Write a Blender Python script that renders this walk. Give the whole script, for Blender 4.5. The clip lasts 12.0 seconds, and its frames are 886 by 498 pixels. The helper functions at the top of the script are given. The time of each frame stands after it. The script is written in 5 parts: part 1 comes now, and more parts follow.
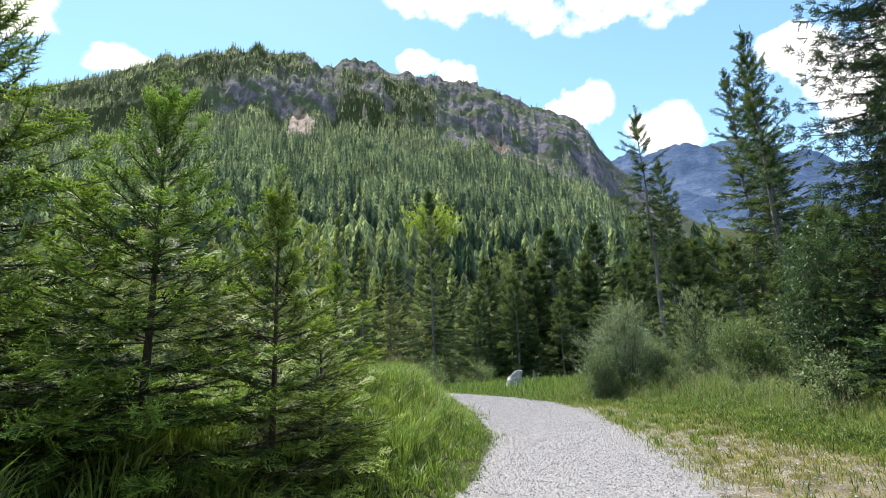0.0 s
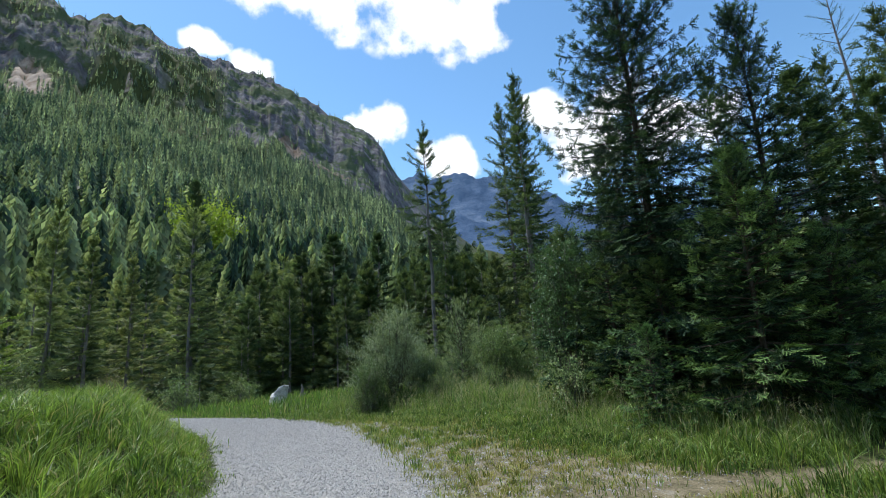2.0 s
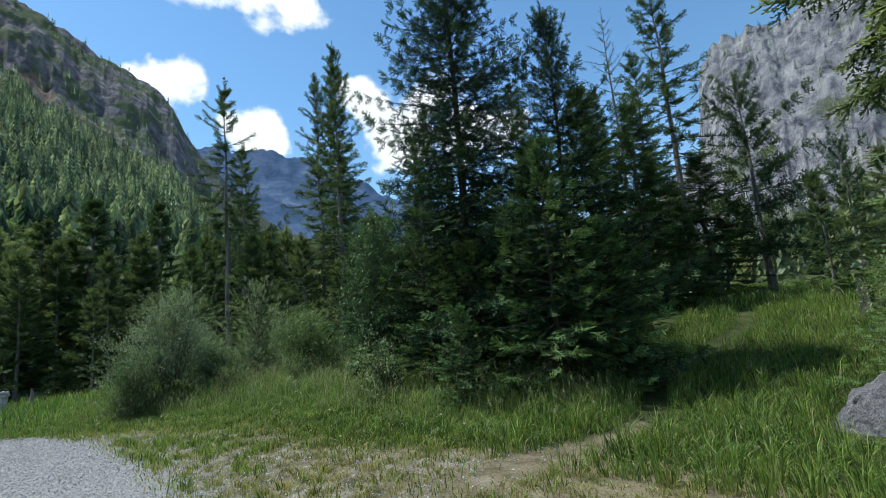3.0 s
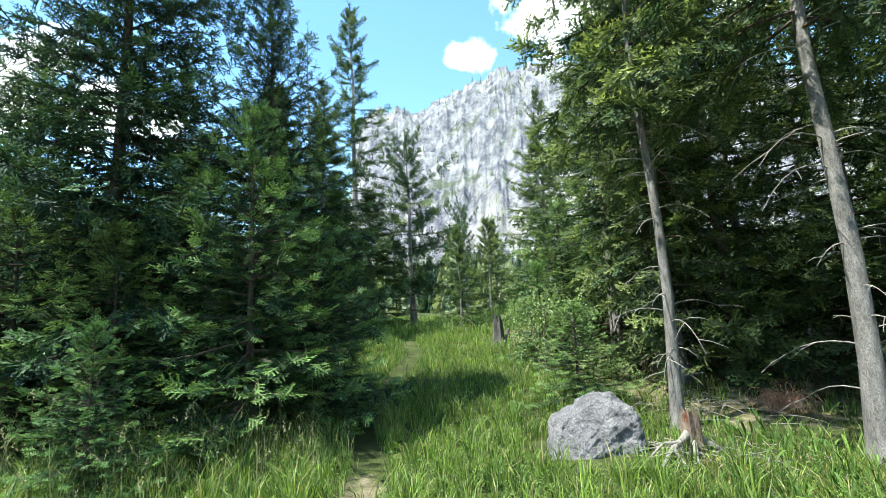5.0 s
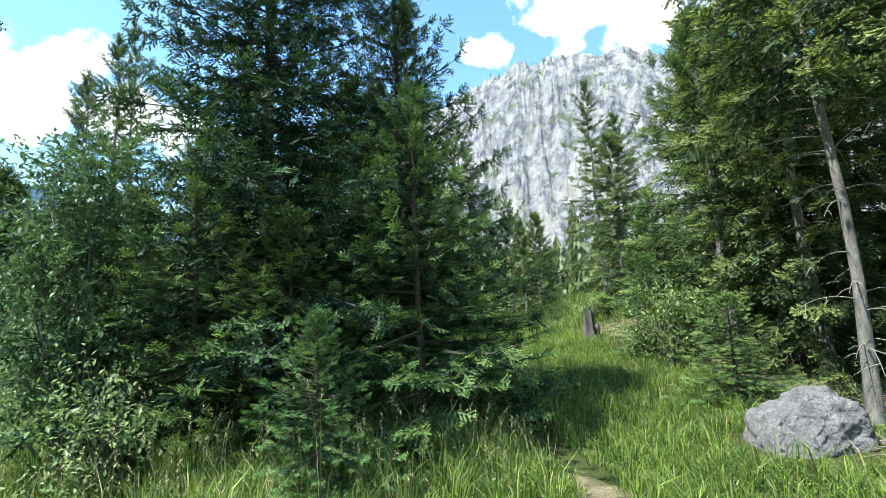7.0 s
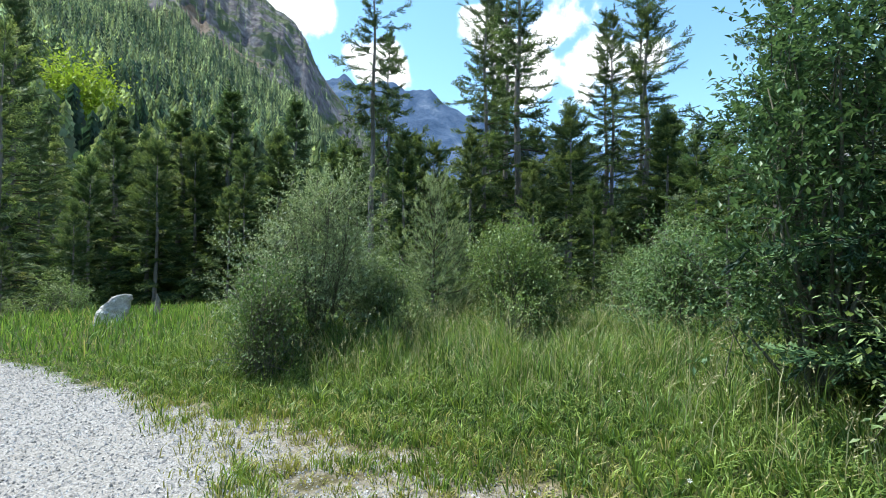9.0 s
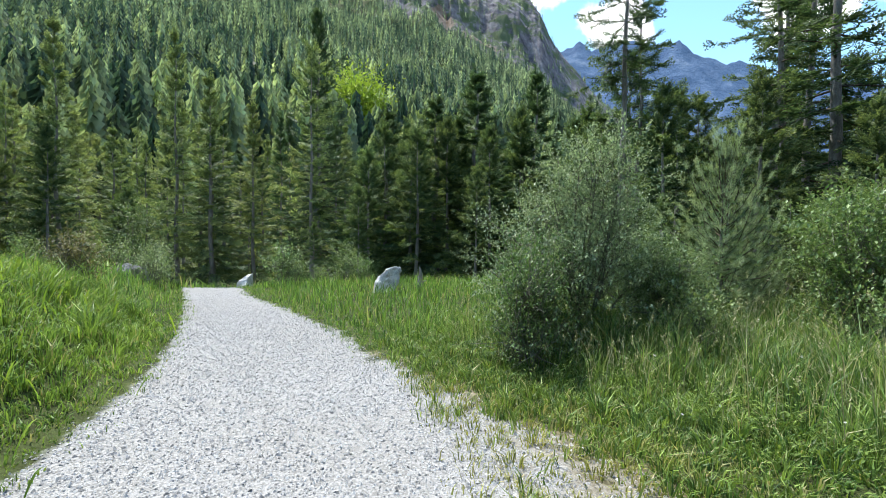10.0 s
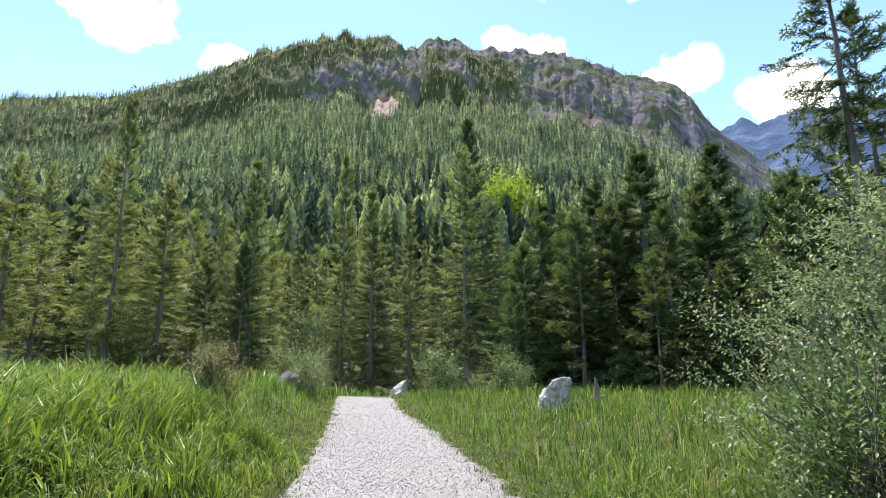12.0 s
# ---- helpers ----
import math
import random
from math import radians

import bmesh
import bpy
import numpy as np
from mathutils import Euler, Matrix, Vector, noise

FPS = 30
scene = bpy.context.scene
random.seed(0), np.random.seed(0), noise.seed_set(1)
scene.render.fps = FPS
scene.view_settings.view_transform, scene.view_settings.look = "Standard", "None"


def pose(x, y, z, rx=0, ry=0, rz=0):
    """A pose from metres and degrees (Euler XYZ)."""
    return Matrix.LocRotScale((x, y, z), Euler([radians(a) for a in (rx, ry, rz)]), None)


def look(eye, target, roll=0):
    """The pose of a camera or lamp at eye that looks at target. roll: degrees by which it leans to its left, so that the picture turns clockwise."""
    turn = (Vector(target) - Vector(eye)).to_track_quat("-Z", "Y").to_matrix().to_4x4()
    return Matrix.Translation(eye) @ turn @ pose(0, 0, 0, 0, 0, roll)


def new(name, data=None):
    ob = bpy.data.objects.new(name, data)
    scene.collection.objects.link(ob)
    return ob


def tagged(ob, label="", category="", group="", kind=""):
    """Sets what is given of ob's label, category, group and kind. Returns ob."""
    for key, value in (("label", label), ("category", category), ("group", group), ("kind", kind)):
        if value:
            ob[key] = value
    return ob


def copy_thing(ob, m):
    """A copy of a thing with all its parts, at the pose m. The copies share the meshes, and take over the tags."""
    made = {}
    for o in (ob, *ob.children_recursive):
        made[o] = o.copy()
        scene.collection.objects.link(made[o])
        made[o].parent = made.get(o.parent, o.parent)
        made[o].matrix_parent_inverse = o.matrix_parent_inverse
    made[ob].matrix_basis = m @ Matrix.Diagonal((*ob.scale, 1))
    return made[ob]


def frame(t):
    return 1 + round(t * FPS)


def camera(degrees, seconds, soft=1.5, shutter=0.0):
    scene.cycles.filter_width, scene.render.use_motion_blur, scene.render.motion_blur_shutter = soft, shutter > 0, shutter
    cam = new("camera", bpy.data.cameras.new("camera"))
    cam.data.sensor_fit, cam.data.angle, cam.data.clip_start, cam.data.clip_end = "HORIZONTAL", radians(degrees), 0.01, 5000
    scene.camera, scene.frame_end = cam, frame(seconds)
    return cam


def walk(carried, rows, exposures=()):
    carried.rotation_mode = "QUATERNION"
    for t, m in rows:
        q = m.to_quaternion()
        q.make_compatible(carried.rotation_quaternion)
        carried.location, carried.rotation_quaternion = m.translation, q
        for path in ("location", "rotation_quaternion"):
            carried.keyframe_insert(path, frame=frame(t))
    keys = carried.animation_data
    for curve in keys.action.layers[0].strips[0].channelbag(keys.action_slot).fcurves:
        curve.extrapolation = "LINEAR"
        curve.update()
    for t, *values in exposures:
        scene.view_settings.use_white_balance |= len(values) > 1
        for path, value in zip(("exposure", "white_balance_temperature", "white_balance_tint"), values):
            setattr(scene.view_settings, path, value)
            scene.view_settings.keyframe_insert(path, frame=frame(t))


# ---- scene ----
cam = camera(87.3, 12.0, soft=0.8)

PATH = [
    (0, (0.243, -0.147, 1.655), (0.246, 1.81, 2.068), -2.5),
    (0.5, (0.404, 0.148, 1.655), (0.531, 2.093, 2.103), -2.8),
    (1, (0.54, 0.47, 1.66), (0.835, 2.393, 2.122), -3.0),
    (1.5, (0.726, 0.789, 1.652), (1.278, 2.657, 2.105), -3.2),
    (2, (0.953, 1.169, 1.625), (1.82, 2.926, 2.031), -4.0),
    (2.5, (1.155, 1.55, 1.572), (2.342, 3.122, 1.921), -4.9),
    (3, (1.38, 1.907, 1.581), (2.889, 3.188, 1.869), -5.0),
    (3.5, (1.635, 2.262, 1.576), (3.412, 3.148, 1.815), -4.1),
    (3.7, (1.731, 2.39, 1.574), (3.592, 3.085, 1.802), -3.6),
    (5.3, (2.827, 3.684, 1.573), (4.8, 3.589, 1.891), -3.3),
    (5.5, (2.879, 3.868, 1.597), (4.85, 3.766, 1.921), -3.3),
    (6, (2.902, 4.324, 1.605), (4.869, 4.201, 1.942), -3.3),
    (6.5, (2.938, 4.779, 1.588), (4.907, 4.667, 1.921), -3.3),
    (6.7, (2.963, 4.979, 1.611), (4.936, 4.905, 1.929), -3.4),
    (8.3, (3.025, 7.194, 1.435), (4.779, 8.142, 1.602), -0.2),
    (8.5, (3.073, 7.41, 1.456), (4.702, 8.563, 1.583), 0.2),
    (8.8, (3.119, 7.766, 1.444), (4.502, 9.21, 1.509), 0.3),
    (9, (3.099, 7.958, 1.44), (4.278, 9.573, 1.484), 0.7),
    (9.5, (3.049, 8.458, 1.454), (3.685, 10.354, 1.423), 0.8),
    (10, (3.055, 8.956, 1.463), (3.332, 10.935, 1.389), 0.7),
    (10.5, (2.992, 9.422, 1.5), (2.923, 11.42, 1.452), 0.3),
    (11, (2.944, 9.888, 1.515), (2.677, 11.869, 1.59), -0.2),
    (11.5, (2.937, 10.318, 1.539), (2.561, 12.27, 1.757), -0.7),
    (12, (2.902, 10.764, 1.555), (2.535, 12.7, 1.9), -0.6),
]
EXPOSURE = [(0, 0.72, 6800, 12), (1.0, 0.46, 6500, 9), (2.0, 0.08, 6250, 7), (2.5, -0.06, 6150, 6), (3.0, -0.04, 6150, 4), (3.7, 0.35, 6200, 1), (5.3, 1.4, 6500, 0), (6.0, 1.35, 6500, 0), (6.7, 1.3, 6500, 1),
            (8.3, 0.78, 6450, 3), (9.0, 0.76, 6450, 4), (10.0, 0.85, 6450, 6), (11.0, 0.9, 6450, 9), (12.0, 0.88, 6900, 18)]
walk(cam, [(t, look(*r)) for t, *r in PATH], EXPOSURE)

# ---- light ----
SUN_AZ, SUN_EL = -26.0, 61.0


def compass(az, el=0.0):
    """A direction from degrees clockwise of +y and degrees above the horizon."""
    a, e = radians(az), radians(el)
    return Vector((math.sin(a) * math.cos(e), math.cos(a) * math.cos(e), math.sin(e)))


sun = new("sun", bpy.data.lights.new("sun", "SUN"))
sun.data.energy, sun.data.angle, sun.data.color = 5.0, radians(0.6), (1.0, 0.95, 0.87)
sun.matrix_world = look(compass(SUN_AZ, SUN_EL) * 100, (0, 0, 0))

world = bpy.data.worlds.new("sky")
world.use_nodes = True
scene.world = world
wn, wl = world.node_tree.nodes, world.node_tree.links
wn.clear()


def wnode(kind, **values):
    n = wn.new(kind)
    for key, value in values.items():
        n.inputs[key].default_value = value
    return n


def wmath(op, a, b=None, clamp=False):
    n = wn.new("ShaderNodeMath")
    n.operation, n.use_clamp = op, clamp
    for i, v in enumerate((a, b)):
        if v is None:
            continue
        if isinstance(v, (int, float)):
            n.inputs[i].default_value = v
        else:
            wl.new(v, n.inputs[i])
    return n.outputs[0]


sky = wn.new("ShaderNodeTexSky")
sky.sky_type, sky.sun_disc = "NISHITA", False
sky.sun_elevation, sky.sun_rotation = radians(SUN_EL), radians(SUN_AZ)
sky.altitude, sky.air_density, sky.dust_density, sky.ozone_density = 0, 1.05, 0.1, 1.7
coord = wn.new("ShaderNodeTexCoord")
# fair-weather clouds: (bearing, height, half-width in degrees, flattening)
CLOUDS = [(3, 42, 6.5, 1.6), (13, 42, 8, 1.6), (23, 41.5, 8, 1.5), (31.5, 37.6, 5, 1.3), (18.2, 27.0, 3.4, 1.1), (28, 22.2, 4.6, 1.5), (41, 26.6, 3.8, 1.8),
          (46, 22.0, 6.0, 1.4), (55, 23.0, 5.5, 1.3), (50, 26, 3.4, 1.2), (96.8, 31, 2.8, 1.3), (108, 35, 6.5, 1.2), (116, 33, 7, 1.3), (127, 34, 9, 1.4),
          (-37, 29.6, 3.4, 2.0), (-47, 31.5, 5, 1.6), (-2.2, 33.8, 2.2, 1.6), (2.9, 32.2, 2.4, 1.6), (60, 50, 12, 2),
          (-80, 35, 12, 2), (-120, 30, 14, 2), (170, 32, 15, 2), (150, 45, 12, 2), (-150, 50, 15, 2)]
field = None
for az, el, half, flat in CLOUDS:
    d = compass(az, el)
    near = wn.new("ShaderNodeVectorMath")
    near.operation = "SUBTRACT"
    wl.new(coord.outputs["Generated"], near.inputs[0])
    near.inputs[1].default_value = d
    squash = wn.new("ShaderNodeVectorMath")
    squash.operation = "MULTIPLY"
    wl.new(near.outputs[0], squash.inputs[0])
    squash.inputs[1].default_value = (1, 1, flat)
    size = wn.new("ShaderNodeVectorMath")
    size.operation = "LENGTH"
    wl.new(squash.outputs[0], size.inputs[0])
    one = wmath("SUBTRACT", 1.0, wmath("DIVIDE", size.outputs["Value"], radians(half * 1.3)), clamp=True)
    field = one if field is None else wmath("MAXIMUM", field, one)
puff = wnode("ShaderNodeTexNoise", Scale=13.0, Detail=7.0, Roughness=0.52)
wl.new(coord.outputs["Generated"], puff.inputs["Vector"])
lump = wmath("ADD", wmath("MULTIPLY", field, 1.15), wmath("MULTIPLY", wmath("SUBTRACT", puff.outputs["Fac"], 0.5), 2.3))
edge = wn.new("ShaderNodeMapRange")
edge.interpolation_type = "SMOOTHSTEP"
wl.new(lump, edge.inputs["Value"])
edge.inputs["From Min"].default_value, edge.inputs["From Max"].default_value = 0.22, 0.62
gate = wmath("MULTIPLY", edge.outputs[0], wmath("MULTIPLY", field, 8.0, clamp=True))
tint = wn.new("ShaderNodeMix")
tint.data_type = "RGBA"
wl.new(gate, tint.inputs["Factor"])
deep = wnode("ShaderNodeHueSaturation", Hue=0.495, Saturation=1.12, Value=1.25)
wl.new(sky.outputs["Color"], deep.inputs["Color"])
wl.new(deep.outputs[0], tint.inputs["A"])
tint.inputs["B"].default_value = (7.5, 7.6, 7.8, 1)
back = wnode("ShaderNodeBackground", Strength=0.15)
wl.new(tint.outputs["Result"], back.inputs["Color"])
wout = wn.new("ShaderNodeOutputWorld")
wl.new(back.outputs[0], wout.inputs["Surface"])


# ---- materials ----
def material(name, rough=0.8, specular=0.3):
    m = bpy.data.materials.new(name)
    m.use_nodes = True
    b = m.node_tree.nodes["Principled BSDF"]
    b.inputs["Roughness"].default_value, b.inputs["Specular IOR Level"].default_value = rough, specular
    return m, m.node_tree.nodes, m.node_tree.links, b


def ramp(nodes, links, value, stops):
    r = nodes.new("ShaderNodeValToRGB")
    links.new(value, r.inputs["Fac"])
    while len(r.color_ramp.elements) < len(stops):
        r.color_ramp.elements.new(0.5)
    for e, (at, colour) in zip(r.color_ramp.elements, stops):
        e.position, e.color = at, (*colour, 1)
    return r.outputs["Color"]


def blend(nodes, links, fac, a, b, mode="MIX"):
    n = nodes.new("ShaderNodeMix")
    n.data_type, n.blend_type = "RGBA", mode
    for key, v in (("Factor", fac), ("A", a), ("B", b)):
        if isinstance(v, tuple):
            n.inputs[key].default_value = (*v, 1)
        elif isinstance(v, (int, float)):
            n.inputs[key].default_value = v
        else:
            links.new(v, n.inputs[key])
    return n.outputs["Result"]


def grain(nodes, links, scale, detail=6.0, rough=0.6, where="Object", stretch=(1, 1, 1)):
    c = nodes.new("ShaderNodeTexCoord")
    p = nodes.new("ShaderNodeMapping")
    p.inputs["Scale"].default_value = stretch
    links.new(c.outputs[where], p.inputs["Vector"])
    n = nodes.new("ShaderNodeTexNoise")
    n.inputs["Scale"].default_value, n.inputs["Detail"].default_value, n.inputs["Roughness"].default_value = scale, detail, rough
    links.new(p.outputs[0], n.inputs["Vector"])
    return n.outputs["Fac"]


def relief(nodes, links, b, height, strength, distance=0.02):
    n = nodes.new("ShaderNodeBump")
    n.inputs["Strength"].default_value, n.inputs["Distance"].default_value = strength, distance
    links.new(height, n.inputs["Height"])
    links.new(n.outputs[0], b.inputs["Normal"])


def read(nodes, name):
    n = nodes.new("ShaderNodeAttribute")
    n.attribute_name = name
    return n.outputs["Fac"]


def foliage(name, dark, light, through_light=0.35, vary=0.35, rough=0.55, dry=None, gloss=0.35):
    """Leaves, needles and blades: 'tone' runs from old dark growth to fresh light growth; light shines through."""
    m, nodes, links, b = material(name, rough, gloss)
    c = blend(nodes, links, read(nodes, "tone"), dark, light)
    g = nodes.new("ShaderNodeNewGeometry")
    o = nodes.new("ShaderNodeObjectInfo")
    hue = nodes.new("ShaderNodeHueSaturation")
    links.new(c, hue.inputs["Color"])
    for key, socket, lo, hi in (("Value", g.outputs["Random Per Island"], 1 - vary, 1 + vary), ("Hue", o.outputs["Random"], 0.485, 0.515)):
        r = nodes.new("ShaderNodeMapRange")
        links.new(socket, r.inputs["Value"])
        r.inputs["To Min"].default_value, r.inputs["To Max"].default_value = lo, hi
        links.new(r.outputs[0], hue.inputs[key])
    c = hue.outputs[0]
    if dry:
        pick = nodes.new("ShaderNodeMath")
        pick.operation = "GREATER_THAN"
        links.new(g.outputs["Random Per Island"], pick.inputs[0])
        pick.inputs[1].default_value = 0.93
        c = blend(nodes, links, pick.outputs[0], c, dry)
    links.new(c, b.inputs["Base Color"])
    t = nodes.new("ShaderNodeBsdfTranslucent")
    links.new(blend(nodes, links, 0.6, c, (1.0, 1.0, 0.4), "MULTIPLY"), t.inputs["Color"])
    mix = nodes.new("ShaderNodeMixShader")
    mix.inputs[0].default_value = through_light
    links.new(b.outputs[0], mix.inputs[1])
    links.new(t.outputs[0], mix.inputs[2])
    links.new(mix.outputs[0], nodes["Material Output"].inputs["Surface"])
    return m


needles = foliage("spruce_needles", (0.018, 0.047, 0.03), (0.18, 0.28, 0.1), 0.16, gloss=0.18)
needles_dark = foliage("old_spruce_needles", (0.052, 0.1, 0.052), (0.27, 0.35, 0.12), 0.42, gloss=0.2)
needles_mid = foliage("half_grown_spruce_needles", (0.025, 0.065, 0.034), (0.27, 0.44, 0.13), 0.24, gloss=0.2)
needles_fresh = foliage("young_spruce_needles", (0.024, 0.055, 0.02), (0.38, 0.57, 0.1), 0.4)
needles_pine = foliage("pine_needles", (0.11, 0.18, 0.09), (0.33, 0.42, 0.22), 0.35)
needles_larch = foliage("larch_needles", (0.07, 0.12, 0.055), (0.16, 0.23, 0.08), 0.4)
# sunshine on the left forest edge is put into this lighter needle colour
needles_sunlit = foliage("sunlit_forest_needles", (0.14, 0.2, 0.085), (0.46, 0.52, 0.19), 0.42, vary=0.5)
hill_green = foliage("hill_forest", (0.045, 0.088, 0.058), (0.42, 0.5, 0.28), 0.4, vary=0.6)
leaf_grey = foliage("willow_leaves", (0.06, 0.125, 0.07), (0.34, 0.44, 0.29), 0.35, rough=0.45)
leaf_green = foliage("alder_leaves", (0.065, 0.13, 0.045), (0.25, 0.35, 0.15), 0.35, rough=0.45)
leaf_alder = foliage("dark_alder_leaves", (0.045, 0.1, 0.05), (0.17, 0.27, 0.14), 0.3, rough=0.45)
leaf_herb = foliage("low_herb_leaves", (0.06, 0.125, 0.03), (0.2, 0.3, 0.07), 0.4, rough=0.65, gloss=0.2)
leaf_lime = foliage("maple_leaves", (0.24, 0.32, 0.04), (0.42, 0.5, 0.08), 0.4)
leaf_dock = foliage("broad_meadow_leaves", (0.10, 0.2, 0.03), (0.26, 0.39, 0.06), 0.45, rough=0.6, gloss=0.2)
leaf_brown = foliage("dock_seed_heads", (0.09, 0.08, 0.035), (0.26, 0.24, 0.1), 0.3)
grass_mat = foliage("meadow_grass", (0.062, 0.135, 0.032), (0.26, 0.37, 0.08), 0.42, vary=0.55, rough=0.5, dry=(0.42, 0.4, 0.19))
grass_blue = foliage("tall_verge_grass", (0.072, 0.148, 0.042), (0.31, 0.41, 0.11), 0.4, vary=0.55, rough=0.5, dry=(0.48, 0.46, 0.25))
grass_dry = foliage("trodden_grass", (0.18, 0.22, 0.06), (0.42, 0.42, 0.13), 0.35, rough=0.6, dry=(0.5, 0.42, 0.24))
seed_mat = foliage("grass_seed_heads", (0.24, 0.26, 0.13), (0.46, 0.46, 0.28), 0.35)
petal_mat = foliage("white_petals", (0.7, 0.7, 0.66), (0.85, 0.85, 0.8), 0.3, vary=0.08)


def bark(name, a, b_, scale=14.0):
    m, nodes, links, b = material(name, 0.9, 0.15)
    n = grain(nodes, links, scale, stretch=(1, 1, 0.25))
    n2 = grain(nodes, links, scale * 5, 4.0, stretch=(1, 1, 0.45))
    c = ramp(nodes, links, n, [(0.32, a), (0.68, b_)])
    links.new(blend(nodes, links, 0.55, c, ramp(nodes, links, n2, [(0.3, (0.25, 0.25, 0.25)), (0.6, (1, 1, 1))]), "MULTIPLY"), b.inputs["Base Color"])
    relief(nodes, links, b, n2, 0.9, 0.015)
    return m


bark_spruce = bark("spruce_bark", (0.14, 0.132, 0.128), (0.33, 0.315, 0.305))
bark_dark = bark("dark_twig_bark", (0.06, 0.048, 0.038), (0.14, 0.115, 0.09))
bark_dead = bark("dead_grey_wood", (0.2, 0.185, 0.165), (0.38, 0.355, 0.32), 10.0)
bark_smooth = bark("shrub_stems", (0.1, 0.1, 0.08), (0.2, 0.2, 0.16))
wood_red = bark("rotten_red_wood", (0.12, 0.05, 0.03), (0.3, 0.135, 0.08), 18.0)
wood_grey = bark("grey_stump_wood", (0.06, 0.056, 0.056), (0.2, 0.19, 0.185), 9.0)
wood_rot = bark("rotten_stump_wood", (0.11, 0.075, 0.058), (0.3, 0.235, 0.19), 9.0)
twig_red = bark("dry_brown_twigs", (0.28, 0.16, 0.11), (0.5, 0.31, 0.22), 20.0)


def stone(name, dark, mid, pale, scale):
    m, nodes, links, b = material(name, 0.9, 0.25)
    n = grain(nodes, links, scale, 10.0, 0.68)
    n2 = grain(nodes, links, scale * 7, 6.0, 0.7)
    c = ramp(nodes, links, n, [(0.3, dark), (0.5, mid), (0.72, pale)])
    c = blend(nodes, links, 0.5, c, ramp(nodes, links, n2, [(0.34, (0.35, 0.35, 0.35)), (0.55, (1, 1, 1))]), "MULTIPLY")
    links.new(c, b.inputs["Base Color"])
    h = nodes.new("ShaderNodeMath")
    h.operation = "ADD"
    links.new(n, h.inputs[0])
    links.new(n2, h.inputs[1])
    relief(nodes, links, b, h.outputs[0], 1.0, 0.06)
    return m


stone_white = stone("pale_limestone", (0.36, 0.36, 0.37), (0.66, 0.66, 0.665), (0.85, 0.85, 0.85), 4.0)
stone_grey = stone("grey_limestone", (0.14, 0.138, 0.15), (0.27, 0.265, 0.285), (0.43, 0.42, 0.44), 5.5)
stone_gravel, nodes, links, b = material("limestone_chippings", 0.9, 0.2)
o = nodes.new("ShaderNodeNewGeometry")
links.new(ramp(nodes, links, o.outputs["Random Per Island"], [(0.0, (0.2, 0.196, 0.195)), (0.45, (0.35, 0.344, 0.341)), (1.0, (0.56, 0.552, 0.548))]), b.inputs["Base Color"])
wire_mat, nodes, links, b = material("galvanised_wire", 0.45, 0.5)
b.inputs["Metallic"].default_value = 0.8
links.new(ramp(nodes, links, grain(nodes, links, 60), [(0.3, (0.3, 0.29, 0.27)), (0.7, (0.5, 0.49, 0.47))]), b.inputs["Base Color"])

# ground: grass soil, gravel, trodden earth, bare rock and scree by attributes of the sheet
ground_mat, nodes, links, b = material("valley_ground", 0.95, 0.15)
fine, mid, wide = grain(nodes, links, 38.0, 5.0, 0.65), grain(nodes, links, 3.0, 8.0), grain(nodes, links, 0.35, 6.0)
vor = nodes.new("ShaderNodeTexVoronoi")
vor.inputs["Scale"].default_value = 100.0
tc = nodes.new("ShaderNodeTexCoord")
links.new(tc.outputs["Object"], vor.inputs["Vector"])
soil = ramp(nodes, links, mid, [(0.3, (0.035, 0.04, 0.016)), (0.55, (0.065, 0.085, 0.026)), (0.75, (0.12, 0.125, 0.05))])
chips = blend(nodes, links, 0.45, ramp(nodes, links, vor.outputs["Color"], [(0.1, (0.18, 0.176, 0.173)), (0.5, (0.3, 0.294, 0.29)), (0.9, (0.44, 0.432, 0.427))]),
              ramp(nodes, links, fine, [(0.34, (0.4, 0.39, 0.38)), (0.56, (1, 1, 1))]), "MULTIPLY")
chips = blend(nodes, links, ramp(nodes, links, wide, [(0.45, (0, 0, 0)), (0.7, (0.3, 0.3, 0.3))]), chips, (0.22, 0.2, 0.17))
earth = ramp(nodes, links, mid, [(0.3, (0.16, 0.135, 0.085)), (0.7, (0.29, 0.25, 0.17))])


def ragged(name, spread, noise_=None):
    """An attribute of the sheet with its edge broken up by the ground's grain."""
    s = nodes.new("ShaderNodeMath")
    s.operation = "MULTIPLY_ADD"
    links.new(noise_ or mid, s.inputs[0])
    s.inputs[1].default_value = spread
    s.inputs[2].default_value = -0.5 * spread
    a = nodes.new("ShaderNodeMath")
    links.new(s.outputs[0], a.inputs[0])
    links.new(read(nodes, name), a.inputs[1])
    r = nodes.new("ShaderNodeMapRange")
    links.new(a.outputs[0], r.inputs["Value"])
    r.inputs["From Min"].default_value, r.inputs["From Max"].default_value = 0.38, 0.62
    return r.outputs[0]


c = blend(nodes, links, ragged("earth", 0.9), soil, earth)
c = blend(nodes, links, 0.75, c, ramp(nodes, links, fine, [(0.36, (0.35, 0.33, 0.28)), (0.6, (1, 1, 1))]), "MULTIPLY")
c = blend(nodes, links, ragged("gravel", 1.1), c, chips)
crag = nodes.new("ShaderNodeTexNoise")
crag.inputs["Scale"].default_value, crag.inputs["Detail"].default_value, crag.inputs["Roughness"].default_value = 0.05, 12.0, 0.68
cm = nodes.new("ShaderNodeMapping")
cm.inputs["Scale"].default_value = (1.3, 1.3, 0.6)
links.new(tc.outputs["Object"], cm.inputs["Vector"])
links.new(cm.outputs[0], crag.inputs["Vector"])
